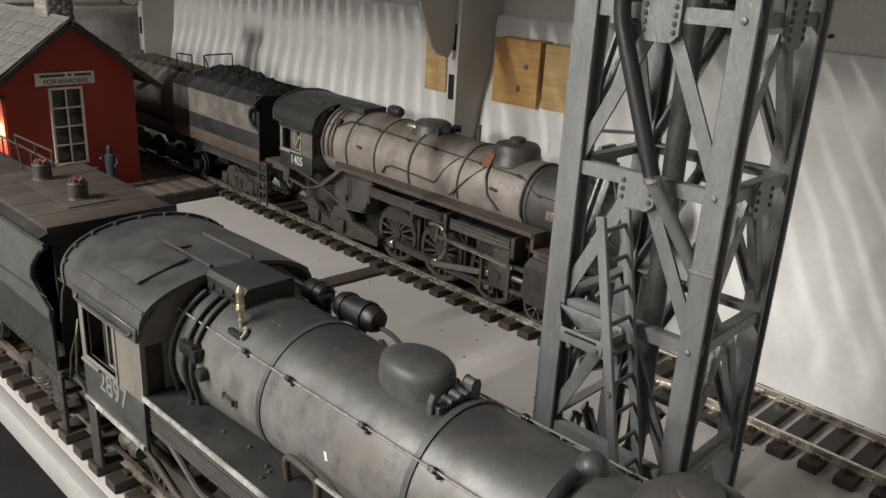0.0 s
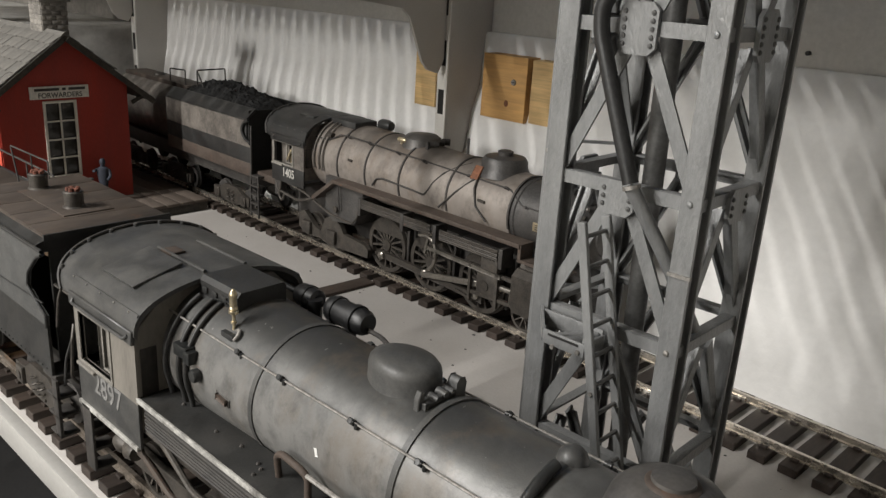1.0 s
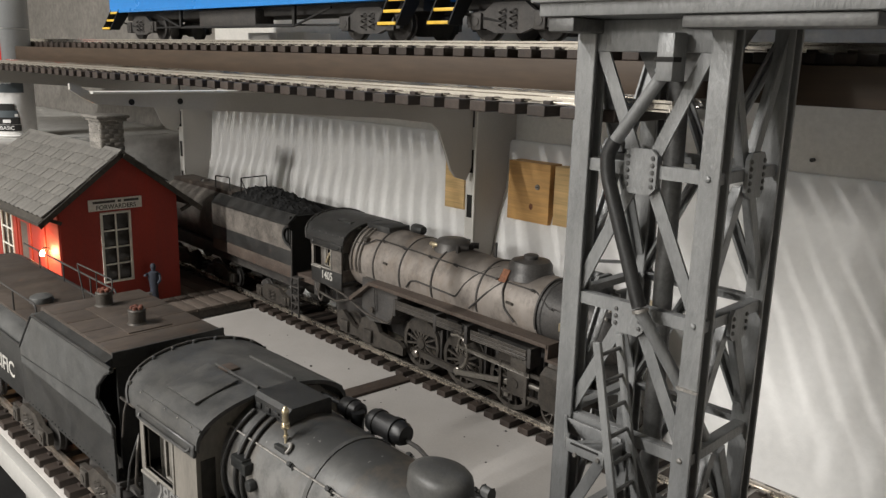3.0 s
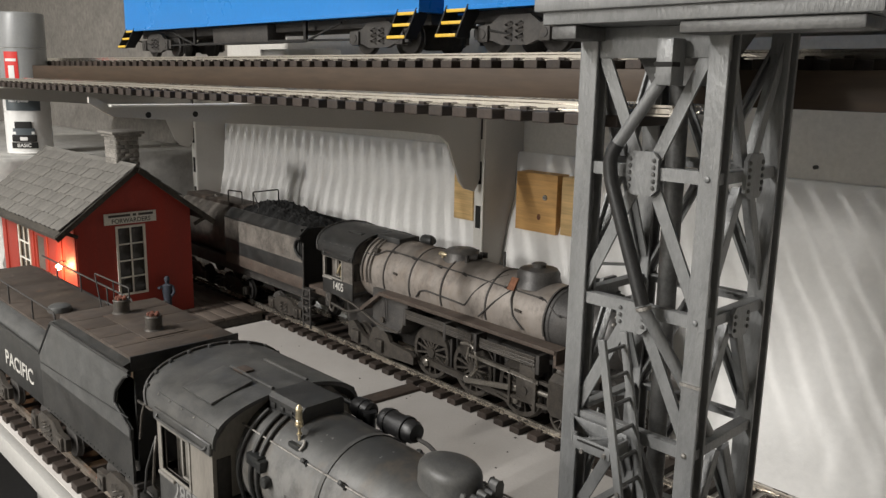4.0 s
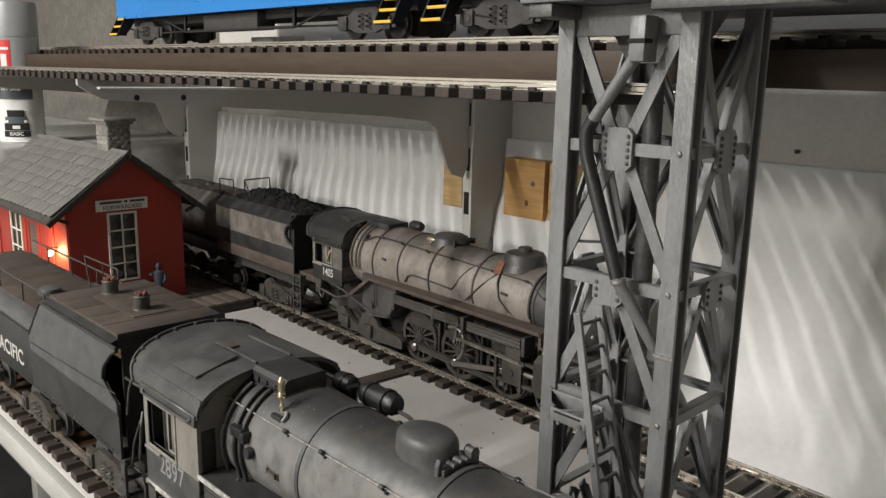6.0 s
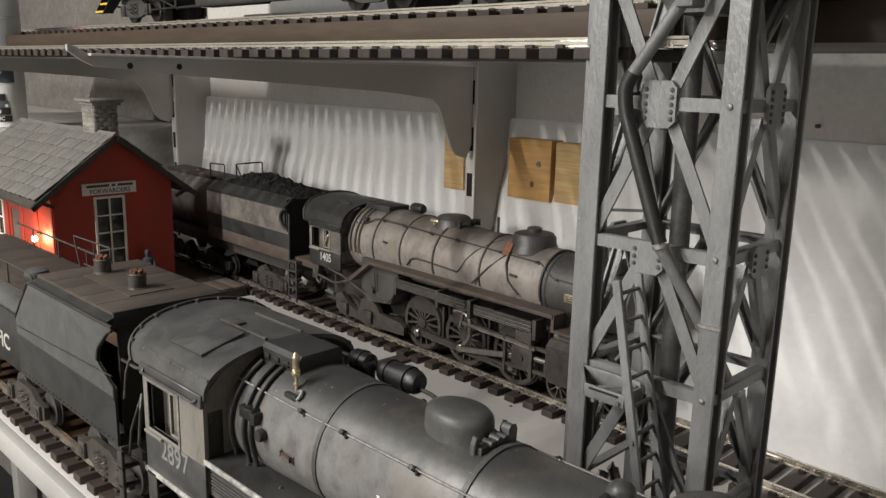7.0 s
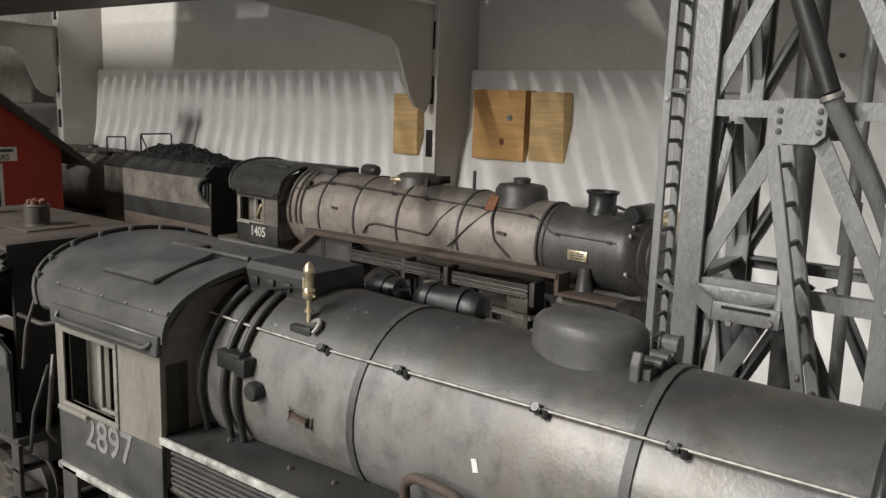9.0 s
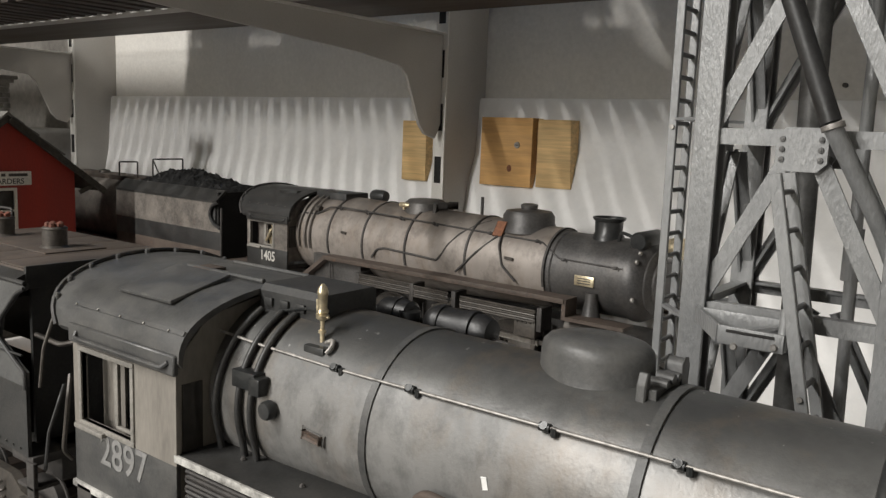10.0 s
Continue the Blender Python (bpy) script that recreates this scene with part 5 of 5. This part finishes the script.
def sash(a0, a1, b0, b1, cols, rows, axis, at, parent):
    """White glazing bars over dark panes, in a gable (x) or a long wall (y)."""
    fr = bmesh.new()

    def put(u0, u1, v0, v1, d0, d1, bm):
        if axis == "x":
            box(at + d0, at + d1, u0, u1, v0, v1, .2, bm)
        else:
            box(u0, u1, at - d1, at - d0, v0, v1, .2, bm)

    for q in ((a0 - 2, a1 + 2, b0 - 2, b0 + .6), (a0 - 2, a1 + 2, b1 - .6, b1 + 2), (a0 - 2, a0 + .8, b0, b1), (a1 - .8, a1 + 2, b0, b1)):
        put(*q, -.5, 1.6, fr)
    win = part("window", fr, WINDOW_WHITE, parent, "white framed window with dark panes")
    bm = bmesh.new()
    for i in range(1, cols):
        u = a0 + (a1 - a0) * i / cols
        put(u - .9, u + .9, b0, b1, -.6, 1.1, bm)
    for j in range(1, rows):
        v = b0 + (b1 - b0) * j / rows
        put(a0, a1, v - .9, v + .9, -.6, 1.1, bm)
    part("glazing_bar", bm, WINDOW_WHITE, win)
    for i in range(cols):
        for j in range(rows):
            bm = bmesh.new()
            put(a0 + (a1 - a0) * i / cols + .5, a0 + (a1 - a0) * (i + 1) / cols - .5, b0 + (b1 - b0) * j / rows + .5, b0 + (b1 - b0) * (j + 1) / rows - .5, -1.6, -.9, bm)
            part("pane", bm, WINDOW_DARK, win)


sash(*GWIN, 2, 4, "x", 0, house)
sash(-206, -166, 30, 98, 2, 3, "y", -HW, house)
# name board: the first line as bars, the second as the readable trade
sign = part("name_board", box(.8, 2.4, -38, 25, 119.5, 133, .4), SIGN_WHITE, house, "weathered white name board")
for u0, u1 in ((-33, -7), (-4, 0), (3, 21)):
    part("sign_bar", box(2.4, 2.7, u0, u1, 128.2, 131.0), SIGN_INK, sign)
lettering("sign_lettering", "FORWARDERS", 7.4, (2.5, -6, 123.2), (90, 0, 90), SIGN_INK, sign, "", 0.98)

# roof: sloped decks with courses of slates
slope = math.atan2(RIDGE - EAVE, HW)
run = math.hypot(RIDGE - EAVE, HW) + 38
roof = part("roof", prism([(0, RIDGE), (-HW - 27, EAVE - 20), (-HW - 26, EAVE - 24), (0, RIDGE - 4), (HW + 26, EAVE - 24), (HW + 27, EAVE - 20)], "x", -HL - 12, 12), MOSS_EDGE, house, "grey slate roof with dark verges")
slate_mesh = {}
for s in (-1, 1):
    for row in range(7):
        ncol = 20
        for c in range(-1, ncol + 1):
            if s > 0 and row > 3:
                continue
            wv = (HL + 24) / ncol
            x = -HL - 12 + (c + .5) * wv + (wv / 2 if row % 2 else 0)
            lo, hi = max(-HL - 13, x - wv / 2), min(13, x + wv / 2)
            if hi - lo < 3:
                continue
            key = round(hi - lo, 1)
            if key not in slate_mesh:
                bm = box(-(hi - lo) / 2 + .25, (hi - lo) / 2 - .25, -10, 10, 0, 1.4, .25)
                for v in bm.verts:
                    if v.co.y < 0:
                        v.co.y += 1.2 * math.sin(v.co.x * 1.7)
                    v.co *= MM
                me = bpy.data.meshes.new("slate")
                bm.to_mesh(me)
                bm.free()
                me.materials.append(SLATE)
                slate_mesh[key] = me
            d = 9 + row * (run - 14) / 7
            y, z = d * math.cos(slope), RIDGE - d * math.sin(slope)
            ob = new("slate", slate_mesh[key])
            ob.parent = roof
            ob.matrix_basis = pose((lo + hi) / 2 * MM, s * y * MM, (z + 1.0) * MM, 0, 0, 0 if s < 0 else 180) @ pose(0, 0, random.uniform(0, .7) * MM, math.degrees(slope) - 3.0, 0, random.uniform(-.8, .8))
part("ridge_cap", prism([(-7, RIDGE - 3), (0, RIDGE + 3.4), (7, RIDGE - 3), (0, RIDGE)], "x", -HL - 13, 13), SLATE, roof)
for s in (-1, 1):
    part("bargeboard", bar((12.8, s * 2, RIDGE - 4), (12.8, s * (HW + 26), EAVE - 24), 6, 2.2, (1, 0, 0)), MOSS_EDGE, roof)
    part("eave_bracket", bar((8, s * (HW + 1), EAVE - 24), (8, s * (HW + 16), EAVE - 17), 4, 3, (1, 0, 0)), MOSS_EDGE, roof)
chim = part("chimney", box(-66, -34, -4, 24, RIDGE - 20, RIDGE + 36), MORTAR, house, "small grey brick chimney")
brick_me = {}
for row in range(9):
    z = RIDGE - 14 + row * 5.2
    for face in range(2):
        for k in range(-1, 3):
            off = 5.3 if row % 2 else 0
            a, b = max(0, k * 10.6 + off), min(32 if face == 0 else 28, k * 10.6 + 10.2 + off)
            if b - a < 2:
                continue
            bm = box(-66 + a, -66 + b, -4.8, -3.6, z, z + 4.6, .2) if face == 0 else box(-34.4, -33.2, -4 + a, -4 + b, z, z + 4.6, .2)
            part("brick", bm, BRICK_GREY, chim)
bm = box(-74, -28, -10, 30, RIDGE + 35, RIDGE + 38.5, .8)
box(-71, -30, -7, 27, RIDGE + 31.5, RIDGE + 35, .6, bm)
part("chimney_cap", bm, BRICK_GREY, chim)
lamp = part("wall_lamp", pipe([(-41, -HW, 74), (-41, -HW - 6, 76), (-41, -HW - 8, 72)], 0.9), GEAR_DARK, house, "small glowing wall lamp")
part("bulb", lathe([(.2, -3.6), (2.2, -2.9), (3.4, 0), (2.6, 2.6), (.2, 3.6)], (-41, -HW - 8, 69), "z", 14), BULB, lamp, "lit warm bulb")
bulb = bpy.data.lights.new("wall_lamp_light", "POINT")
bulb.energy, bulb.color, bulb.shadow_soft_size = 0.16, (1.0, 0.55, 0.24), 0.003
new("wall_lamp_light", bulb).location = ((HX1 - 41) * MM, (HY0 - 13.5) * MM, (HZ + 69) * MM)
figurine((-884, 386, HZ), 52, CLOTH_NAVY, "tiny dark-coated figurine standing against the red house", 4, 60)

# ---------------------------------------------------------------- spray can on the ledge
can = thing("spray_can", (-1305, 372, 190), "grey and white aerosol spray can standing on the stone ledge", "spray can")
part("can_body", lathe([(.2, 0), (30, 0), (33, 2.5), (32, 4), (32.5, 8), (32.5, 150), (31, 160), (.2, 162)], (0, 0, 0), "z", 44), CAN_WHITE, can)
part("cap", lathe([(.2, 158), (33, 158), (33, 206), (31, 209), (.2, 209.4)], (0, 0, 0), "z", 44), CAN_GREY, can, "plain grey plastic cap")


def wrap(z0, z1, a0, a1, mat, name, r=32.8, seg=24):
    bm = bmesh.new()
    rows = []
    for i in range(seg + 1):
        t = radians(a0 + (a1 - a0) * i / seg)
        rows.append([bm.verts.new((q * math.cos(t), q * math.sin(t), z)) for q, z in ((r, z0), (r + .3, z0), (r + .3, z1), (r, z1))])
    for ra, rb in zip(rows, rows[1:]):
        for k in range(4):
            bm.faces.new((ra[k], ra[(k + 1) % 4], rb[(k + 1) % 4], rb[k]))
    bm.faces.new(rows[0])
    bm.faces.new(rows[-1])
    return part(name, bm, mat, can)


wrap(104, 157, -180, 178, CAN_GREY, "upper_label")
wrap(108, 152, -66, -30, CAN_RED, "red_label", 33.2)
wrap(138, 142, -62, -34, CAN_WHITE, "label_mark", 33.6)
wrap(112, 132, -55, -40, CAN_WHITE, "label_mark", 33.6)
wrap(66, 96, -75, 15, CAN_SLATE, "text_label", 33.0)
for word, wz, wsz in (("Apprêt", 88.5, 6.2), ("Filler primer", 80.5, 5.6)):
    lettering("label_text", word, wsz, (34.0 * math.cos(radians(-36)), 34.0 * math.sin(radians(-36)), wz), (90, 0, 54), CAN_WHITE, can)
wrap(20, 30, -62, 0, SLOT, "picture_band", 33.2)
wrap(22, 27, -40, -22, CAN_WHITE, "car_picture", 33.5)
wrap(31, 35, -57, -50, CAN_WHITE, "car_picture", 33.5)
wrap(31, 35, -12, -5, CAN_WHITE, "car_picture", 33.5)
wrap(30, 40, -58, -4, CAN_SLATE, "car_picture", 33.2)
wrap(40, 50, -52, -10, SLOT, "car_picture", 33.2)
wrap(10, 19, -64, 2, SLOT, "word_band", 33.2)
lettering("label_word", "BASIC", 7.5, (33.9 * math.cos(radians(-31)), 33.9 * math.sin(radians(-31)), 14.5), (90, 0, 59), CAN_WHITE, can)

# ---------------------------------------------------------------- blue coaches on the upper track


def coach(x0, x1, label):
    """A railway coach seen from below its floor: blue side, underframe, trucks, end steps."""
    c = thing("passenger_coach", ((x0 + x1) / 2, 441, 334.5), label, "railway coach", "blue coaches")
    h = (x1 - x0) / 2
    part("body", prism([(-45, 31), (45, 31), (45, 118), (38, 128), (18, 135), (-18, 135), (-38, 128), (-45, 118)], "x", -h, h), CAR_BLUE, c, "smooth bright blue body")
    part("sill", box(-h, h, -45.6, -44.6, 30, 33, .3), CAR_BLUE, c)
    part("underframe", box(-h + 6, h - 6, -26, 26, 22, 31, 1), GEAR_DARK, c)
    part("equipment_box", box(-70, 40, -36, -14, 12, 30, 2), GEAR_DARK, c)
    part("truss_rod", pipe([(-h + 110, -37, 27), (-h + 165, -37, 12), (h - 165, -37, 12), (h - 110, -37, 27)], 1.1), SLOT, c)
    for k in (-1, 1):
        part("truss_post", box(k * (h - 165) - 2, k * (h - 165) + 2, -38.4, -35.6, 12, 30, .3), SLOT, c)
    part("brake_pipe", pipe([(-h + 10, -36, 20), (-h + 60, -34, 12), (0, -34, 14), (h - 60, -34, 12), (h - 10, -36, 20)], 1), SLOT, c)
    for e in (-1, 1):
        bogie(e * (h - 62), c, -33, GEAR_DARK)
        m = e * (h - 14)
        st = part("end_steps", box(m - 11, m + 11, -56, -44, 10.6, 12.2, .3), SLOT, c)
        for z, y in ((20, -50), (29, -45)):
            part("step", box(m - 10.4, m + 10.4, y, y + 12, z, z + 1.4, .3), SLOT, st)
        for z, y in ((10.4, -56), (19.8, -50), (28.8, -45)):
            part("step_edge", box(m - 10.6, m + 10.6, y - 1.2, y + .8, z, z + 2.4, .3), STEP_YELLOW, st, "yellow step edge")
        for k in (-11, 11):
            part("step_hanger", prism([(-57, 10), (-46, 10), (-34, 27), (-34, 36), (-44, 36)], "x", m + k - .7, m + k + .7), SLOT, st)
        part("coupler", bar((e * (h - 4), 0, 16), (e * (h + 8), 0, 16), 8, 6, (0, 0, 1)), SLOT, c)
    return c


coach(-985, -440, "bright blue model passenger coach on the upper track")
coach(-412, 130, "bright blue model passenger coach on the upper track")
for bx in (-800, -740):
    whole("white_carton", box(-26, 26, -18, 18, 0, 22, 1), PAPER_WHITE, "plain white carton behind the coaches on the board", "carton", "cartons", at=(bx, 508, 322.8))

# ---------------------------------------------------------------- lattice tower
TX0, TX1, TY0, TY1, TTOP = -200.0, -124.0, 285.0, 353.0, 340.0
tower = thing("lattice_tower", ((TX0 + TX1) / 2, (TY0 + TY1) / 2, TOP), "grey painted lattice steel water tower with ladders", "tower")
CX, CY = (TX1 - TX0) / 2, (TY1 - TY0) / 2
H = TTOP - TOP
for sx in (-1, 1):
    for sy in (-1, 1):
        x, y = sx * CX, sy * CY
        a, b, c = x, x - sx * 9.4, x - sx * 4.7
        o = [(a, y), (b, y), (b, y - sy * 1.7), (c - sx * .8, y - sy * 1.7), (c - sx * .8, y - sy * 8.3), (b, y - sy * 8.3), (b, y - sy * 10), (a, y - sy * 10), (a, y - sy * 8.3), (c + sx * .8, y - sy * 8.3), (c + sx * .8, y - sy * 1.7), (a, y - sy * 1.7)]
        bm = prism(o, "z", 0, H)
        bmesh.ops.bevel(bm, geom=[e for e in bm.edges if abs(e.verts[0].co.z - e.verts[1].co.z) > 100], offset=.3, segments=1, affect="EDGES")
        leg = part("leg", bm, TOWER, tower, "grey H-section leg")
        part("foot_plate", box(min(x - sx * 11, x + sx * 3), max(x - sx * 11, x + sx * 3), min(y - sy * 11, y + sy * 3), max(y - sy * 11, y + sy * 3), 0, 2, .4), TOWER, leg)
        for z in (138.8, 203.4, 268.3) if sx > 0 else ():
            part("rivet", lathe([(.2, 0), (1.5, 0), (1.2, sy * .9), (.2, sy * 1.2)], (x - sx * 5, y, z), "y", 10), WIRE if z < 150 else TOWER, leg)
        if sx > 0 and sy < 0:
            part("joint_strap", bar((x - 9.6, y - .5, 173.5), (x + .6, y - .5, 173.5), 1.4, 1.6, (0, 1, 0)), WIRE, leg)
LEVELS = [334.0, 268.3, 202.6, 138.6, 75.0, 14.0]


def face_point(face, u, z, out=0.0):
    """u runs -1..1 along a face; out is outward."""
    if face == 0:
        return (u * CX, -CY - out, z)
    if face == 1:
        return (CX + out, u * CY, z)
    if face == 2:
        return (-u * CX, CY + out, z)
    return (-CX - out, -u * CY, z)


NORMAL = [(0, -1, 0), (1, 0, 0), (0, 1, 0), (-1, 0, 0)]
for face in range(4):
    n = NORMAL[face]
    for k, z in enumerate(LEVELS[1:]):
        part("cross_bar", bar(face_point(face, -.86, z, -2.4), face_point(face, .86, z, -2.4), 5.4, 1.6, n, None, .2), TOWER, tower)
        part("cross_bar_lip", bar(face_point(face, -.86, z + 2.2, -4.6), face_point(face, .86, z + 2.2, -4.6), 1.2, 5, n), TOWER, tower)
    for k in range(5):
        zt, zb = LEVELS[k], LEVELS[k + 1]
        for s in (-1, 1):
            a, b = ((s * .82, zt - 3), (s * .1, zb + 4)) if k == 0 else ((s * .12, zt - 6), (s * .84, zb + 3))
            p, q = face_point(face, a[0], a[1], -3.6), face_point(face, b[0], b[1], -3.6)
            br = part("brace", bar(p, q, 5.6, 1.3, n, None, .2), TOWER, tower)
            mid = Vector(n)
            part("brace_lip", bar(Vector(p) - mid * 2.6, Vector(q) - mid * 2.6, 1.2, 4.4, n), TOWER, br)
    def gusset(zc, w, h, count, cut=3.0):
        o = [(-w / 2 + cut, -h / 2), (w / 2 - cut, -h / 2), (w / 2, -h / 2 + cut), (w / 2, h / 2 - cut), (w / 2 - cut, h / 2), (-w / 2 + cut, h / 2), (-w / 2, h / 2 - cut), (-w / 2, -h / 2 + cut)]
        bm = bmesh.new()
        lo, hi = [], []
        for u, v in o:
            for lst, d in ((lo, -1.5), (hi, .4)):
                base = Vector(face_point(face, 0, zc + v, d))
                along = Vector((1, 0, 0)) if face in (0, 2) else Vector((0, 1, 0))
                lst.append(bm.verts.new(base + along * u))
        bm.faces.new(lo)
        bm.faces.new(hi[::-1])
        for i in range(8):
            bm.faces.new((lo[i], lo[(i + 1) % 8], hi[(i + 1) % 8], hi[i]))
        g = part("gusset_plate", bm, TOWER, tower, "riveted gusset plate")
        along = Vector((1, 0, 0)) if face in (0, 2) else Vector((0, 1, 0))
        nv = Vector(n)
        for s in (-1, 1):
            for i in range(count):
                c = Vector(face_point(face, 0, zc + h / 2 - cut - (h - 2 * cut) * (i + .3) / (count - .4), .4)) + along * s * (w / 2 - 2.2)
                bm = rod(c, c + nv * .7, 1.15, .9, 8)
                rod(c + nv * .6, c + nv * 1.0, .8, .3, 8, bm)
                part("rivet", bm, TOWER_SHADE, g)
    gusset(268, 17, 20.5, 5)
    gusset(198.8, 17, 15, 3)
# deck on top
part("deck", box(-CX - 6, CX + 66, -CY - 23, CY + 46, H + .2, H + 10, .8), TOWER, tower, "grey deck plate on the tower head")
part("deck_rim", box(-CX - 9, CX + 69, -CY - 26, CY + 49, H + 6, H + 12, .8), TOWER, tower)
# beams and hopper below the deck: shade is painted into most of them
part("deck_beam", box(-CX - 2, -CX + 12, -CY - 21, CY + 44, H - 6.2, H, .8), TOWER_SHADE, tower)
part("deck_beam", box(CX - 12, CX + 60, -CY - 21, -CY - 2, H - 5, H, .8), TOWER_SHADE, tower)
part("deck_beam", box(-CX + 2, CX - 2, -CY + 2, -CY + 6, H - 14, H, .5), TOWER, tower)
part("hopper", prism([(-26, H), (26, H), (9, H - 26), (-9, H - 26)], "y", -16, 16), TOWER_SHADE, tower)
# spout pipe and hose, outside the front face
ox, oy = (TX0 + TX1) / 2, (TY0 + TY1) / 2


def tp(x, y, z):
    return (x - ox, y - oy, z - TOP)


spout = part("outlet_box", box(-148 - ox - 4, -148 - ox + 4, 274 - oy, 285 - oy, 314 - TOP, 334 - TOP, .8), TOWER, tower)
part("outlet_band", box(-148 - ox - 4.6, -148 - ox + 4.6, 273.4 - oy, 280 - oy, 322 - TOP, 324 - TOP, .3), SLOT, spout)
part("upper_spout", pipe([tp(-150, 279, 318), tp(-173.5, 279, 285)], 3.0, 14), TOWER, tower)
part("spout_collar", rod(tp(-149.4, 279, 319), tp(-151, 279, 316.6), 4.2), TOWER, tower)
part("hose", pipe([tp(-172, 279, 287.5), tp(-175.5, 278.6, 281), tp(-174.6, 278.6, 271), tp(-152, 277.6, 214)], 3.4, 14, None, 5), HOSE, tower, "black rubber hose")
part("hose_ring", rod(tp(-151.6, 277.6, 213.4), tp(-151.0, 277.6, 211.8), 3.8), WIRE, tower)
part("lower_spout", pipe([tp(-151.3, 277.6, 212.4), tp(-136, 290, 180), tp(-126, 301, 152)], 3.0, 14), TOWER, tower)
bm = rod(tp(-150, 326, 330), tp(-150, 326, 190), 2.4)
rod(tp(-150, 326, 176), tp(-150, 326, 156), 3.4, bm=bm)
rod(tp(-150, 326, 190), tp(-147, 322, 8), 2.4, bm=bm)
part("riser_pipe", bm, TOWER, tower, "grey vertical riser pipe")
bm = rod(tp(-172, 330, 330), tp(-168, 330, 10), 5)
part("riser_pipe", bm, TOWER_SHADE, tower)


def ladder(name, foot, head, half, rungs, w=4.0, t=2.4):
    """Two stringers side by side along y, with round rungs."""
    foot, head = Vector(foot), Vector(head)
    ld = part(name, bar(foot - Vector((0, half, 0)), head - Vector((0, half, 0)), w, t, (0, 1, 0), None, .3), TOWER, tower, "grey ladder")
    part("stringer", bar(foot + Vector((0, half, 0)), head + Vector((0, half, 0)), w, t, (0, 1, 0), None, .3), TOWER, ld)
    for i in range(rungs):
        p = foot.lerp(head, (i + .5) / rungs)
        part("rung", rod(p - Vector((0, half, 0)), p + Vector((0, half, 0)), 1.0, seg=8), TOWER_SHADE, ld)
    for k in (.33, .62):
        p = foot.lerp(head, k) - Vector((0, half + t / 2, 0))
        part("stud", rod(p, p - Vector((0, .8, 0)), 1.0, seg=8), WIRE, ld)
    return ld


ladder("leaning_ladder", tp(-126, 274, 6), tp(-164.5, 274, 197), 9, 15)
lad = ladder("side_ladder", tp(-219, 321, 6), tp(-219, 321, 338), 8, 36, 3.4, 2.0)
for z in (40, 138, 215, 300):
    part("ladder_strut", bar(tp(-218, 314, z), tp(-199, 293, z), 3, 1.2, (0, 0, 1)), TOWER, lad)
    part("ladder_strut", bar(tp(-218, 329, z), tp(-199, 346, z), 3, 1.2, (0, 0, 1)), TOWER, lad)
tray = part("tray", box(-178 - ox, -158 - ox, 267 - oy, 282 - oy, 137.6 - TOP, 138.6 - TOP, .3), TOWER, tower, "small riveted catch tray")
part("tray_side", box(-179 - ox, -157 - ox, 266 - oy, 267.4 - oy, 137.6 - TOP, 144 - TOP, .3), TOWER, tray)
part("tray_lip", box(-176 - ox, -160 - ox, 265.5 - oy, 266.2 - oy, 142 - TOP, 143 - TOP, .2), SLOT, tray)
part("tray_side", bar(tp(-193, 284, 143), tp(-179, 266.6, 141), 6, 1.2, (-.8, -.5, 0)), TOWER, tray)
part("tray_side", box(-190 - ox, -158 - ox, 281.4 - oy, 282.4 - oy, 138 - TOP, 146 - TOP, .3), TOWER, tray)
part("tray_side", box(-158.2 - ox, -157 - ox, 267 - oy, 282 - oy, 137.6 - TOP, 144 - TOP, .3), TOWER, tray)
part("tray_rib", bar(tp(-178, 268, 141), tp(-160, 281, 144), 2.8, .9, (0, 0, 1)), TOWER, tray)
part("tray_peg", rod(tp(-158, 268, 138), tp(-158, 270, 152), 1.8), TOWER, tray)
for rx, rz in ((-173, 137.4), (-160, 139.4)):
    part("stud", rod(tp(rx, 265.9, rz), tp(rx, 264.9, rz), 1.3, 1.0, seg=12), WIRE, tray)


def table_grit():
    """Specks of coal and ballast scattered between the tracks."""
    verts, faces = [], []
    rng = random.Random(5)
    for _ in range(170):
        x, y, s = rng.uniform(-760, 60), rng.uniform(232, 470), rng.uniform(.3, 1.0) ** 2 * 1.7
        k = len(verts)
        for dx, dy, dz in ((-1, -.8, 0), (1, -.7, 0), (.9, 1, 0), (-.8, .9, 0), (.1, 0, .9)):
            verts.append(((x + dx * s) * MM, (y + dy * s) * MM, (TOP + dz * s) * MM))
        faces += [(k, k + 1, k + 4), (k + 1, k + 2, k + 4), (k + 2, k + 3, k + 4), (k + 3, k, k + 4), (k + 3, k + 2, k + 1, k)]
    me = bpy.data.meshes.new("table_grit")
    me.from_pydata(verts, [], faces)
    me.materials.append(GEAR_DARK)
    return tagged(new("table_grit", me), "scattered dark grit and coal specks on the table", "grit", kind="stuff")


table_grit()
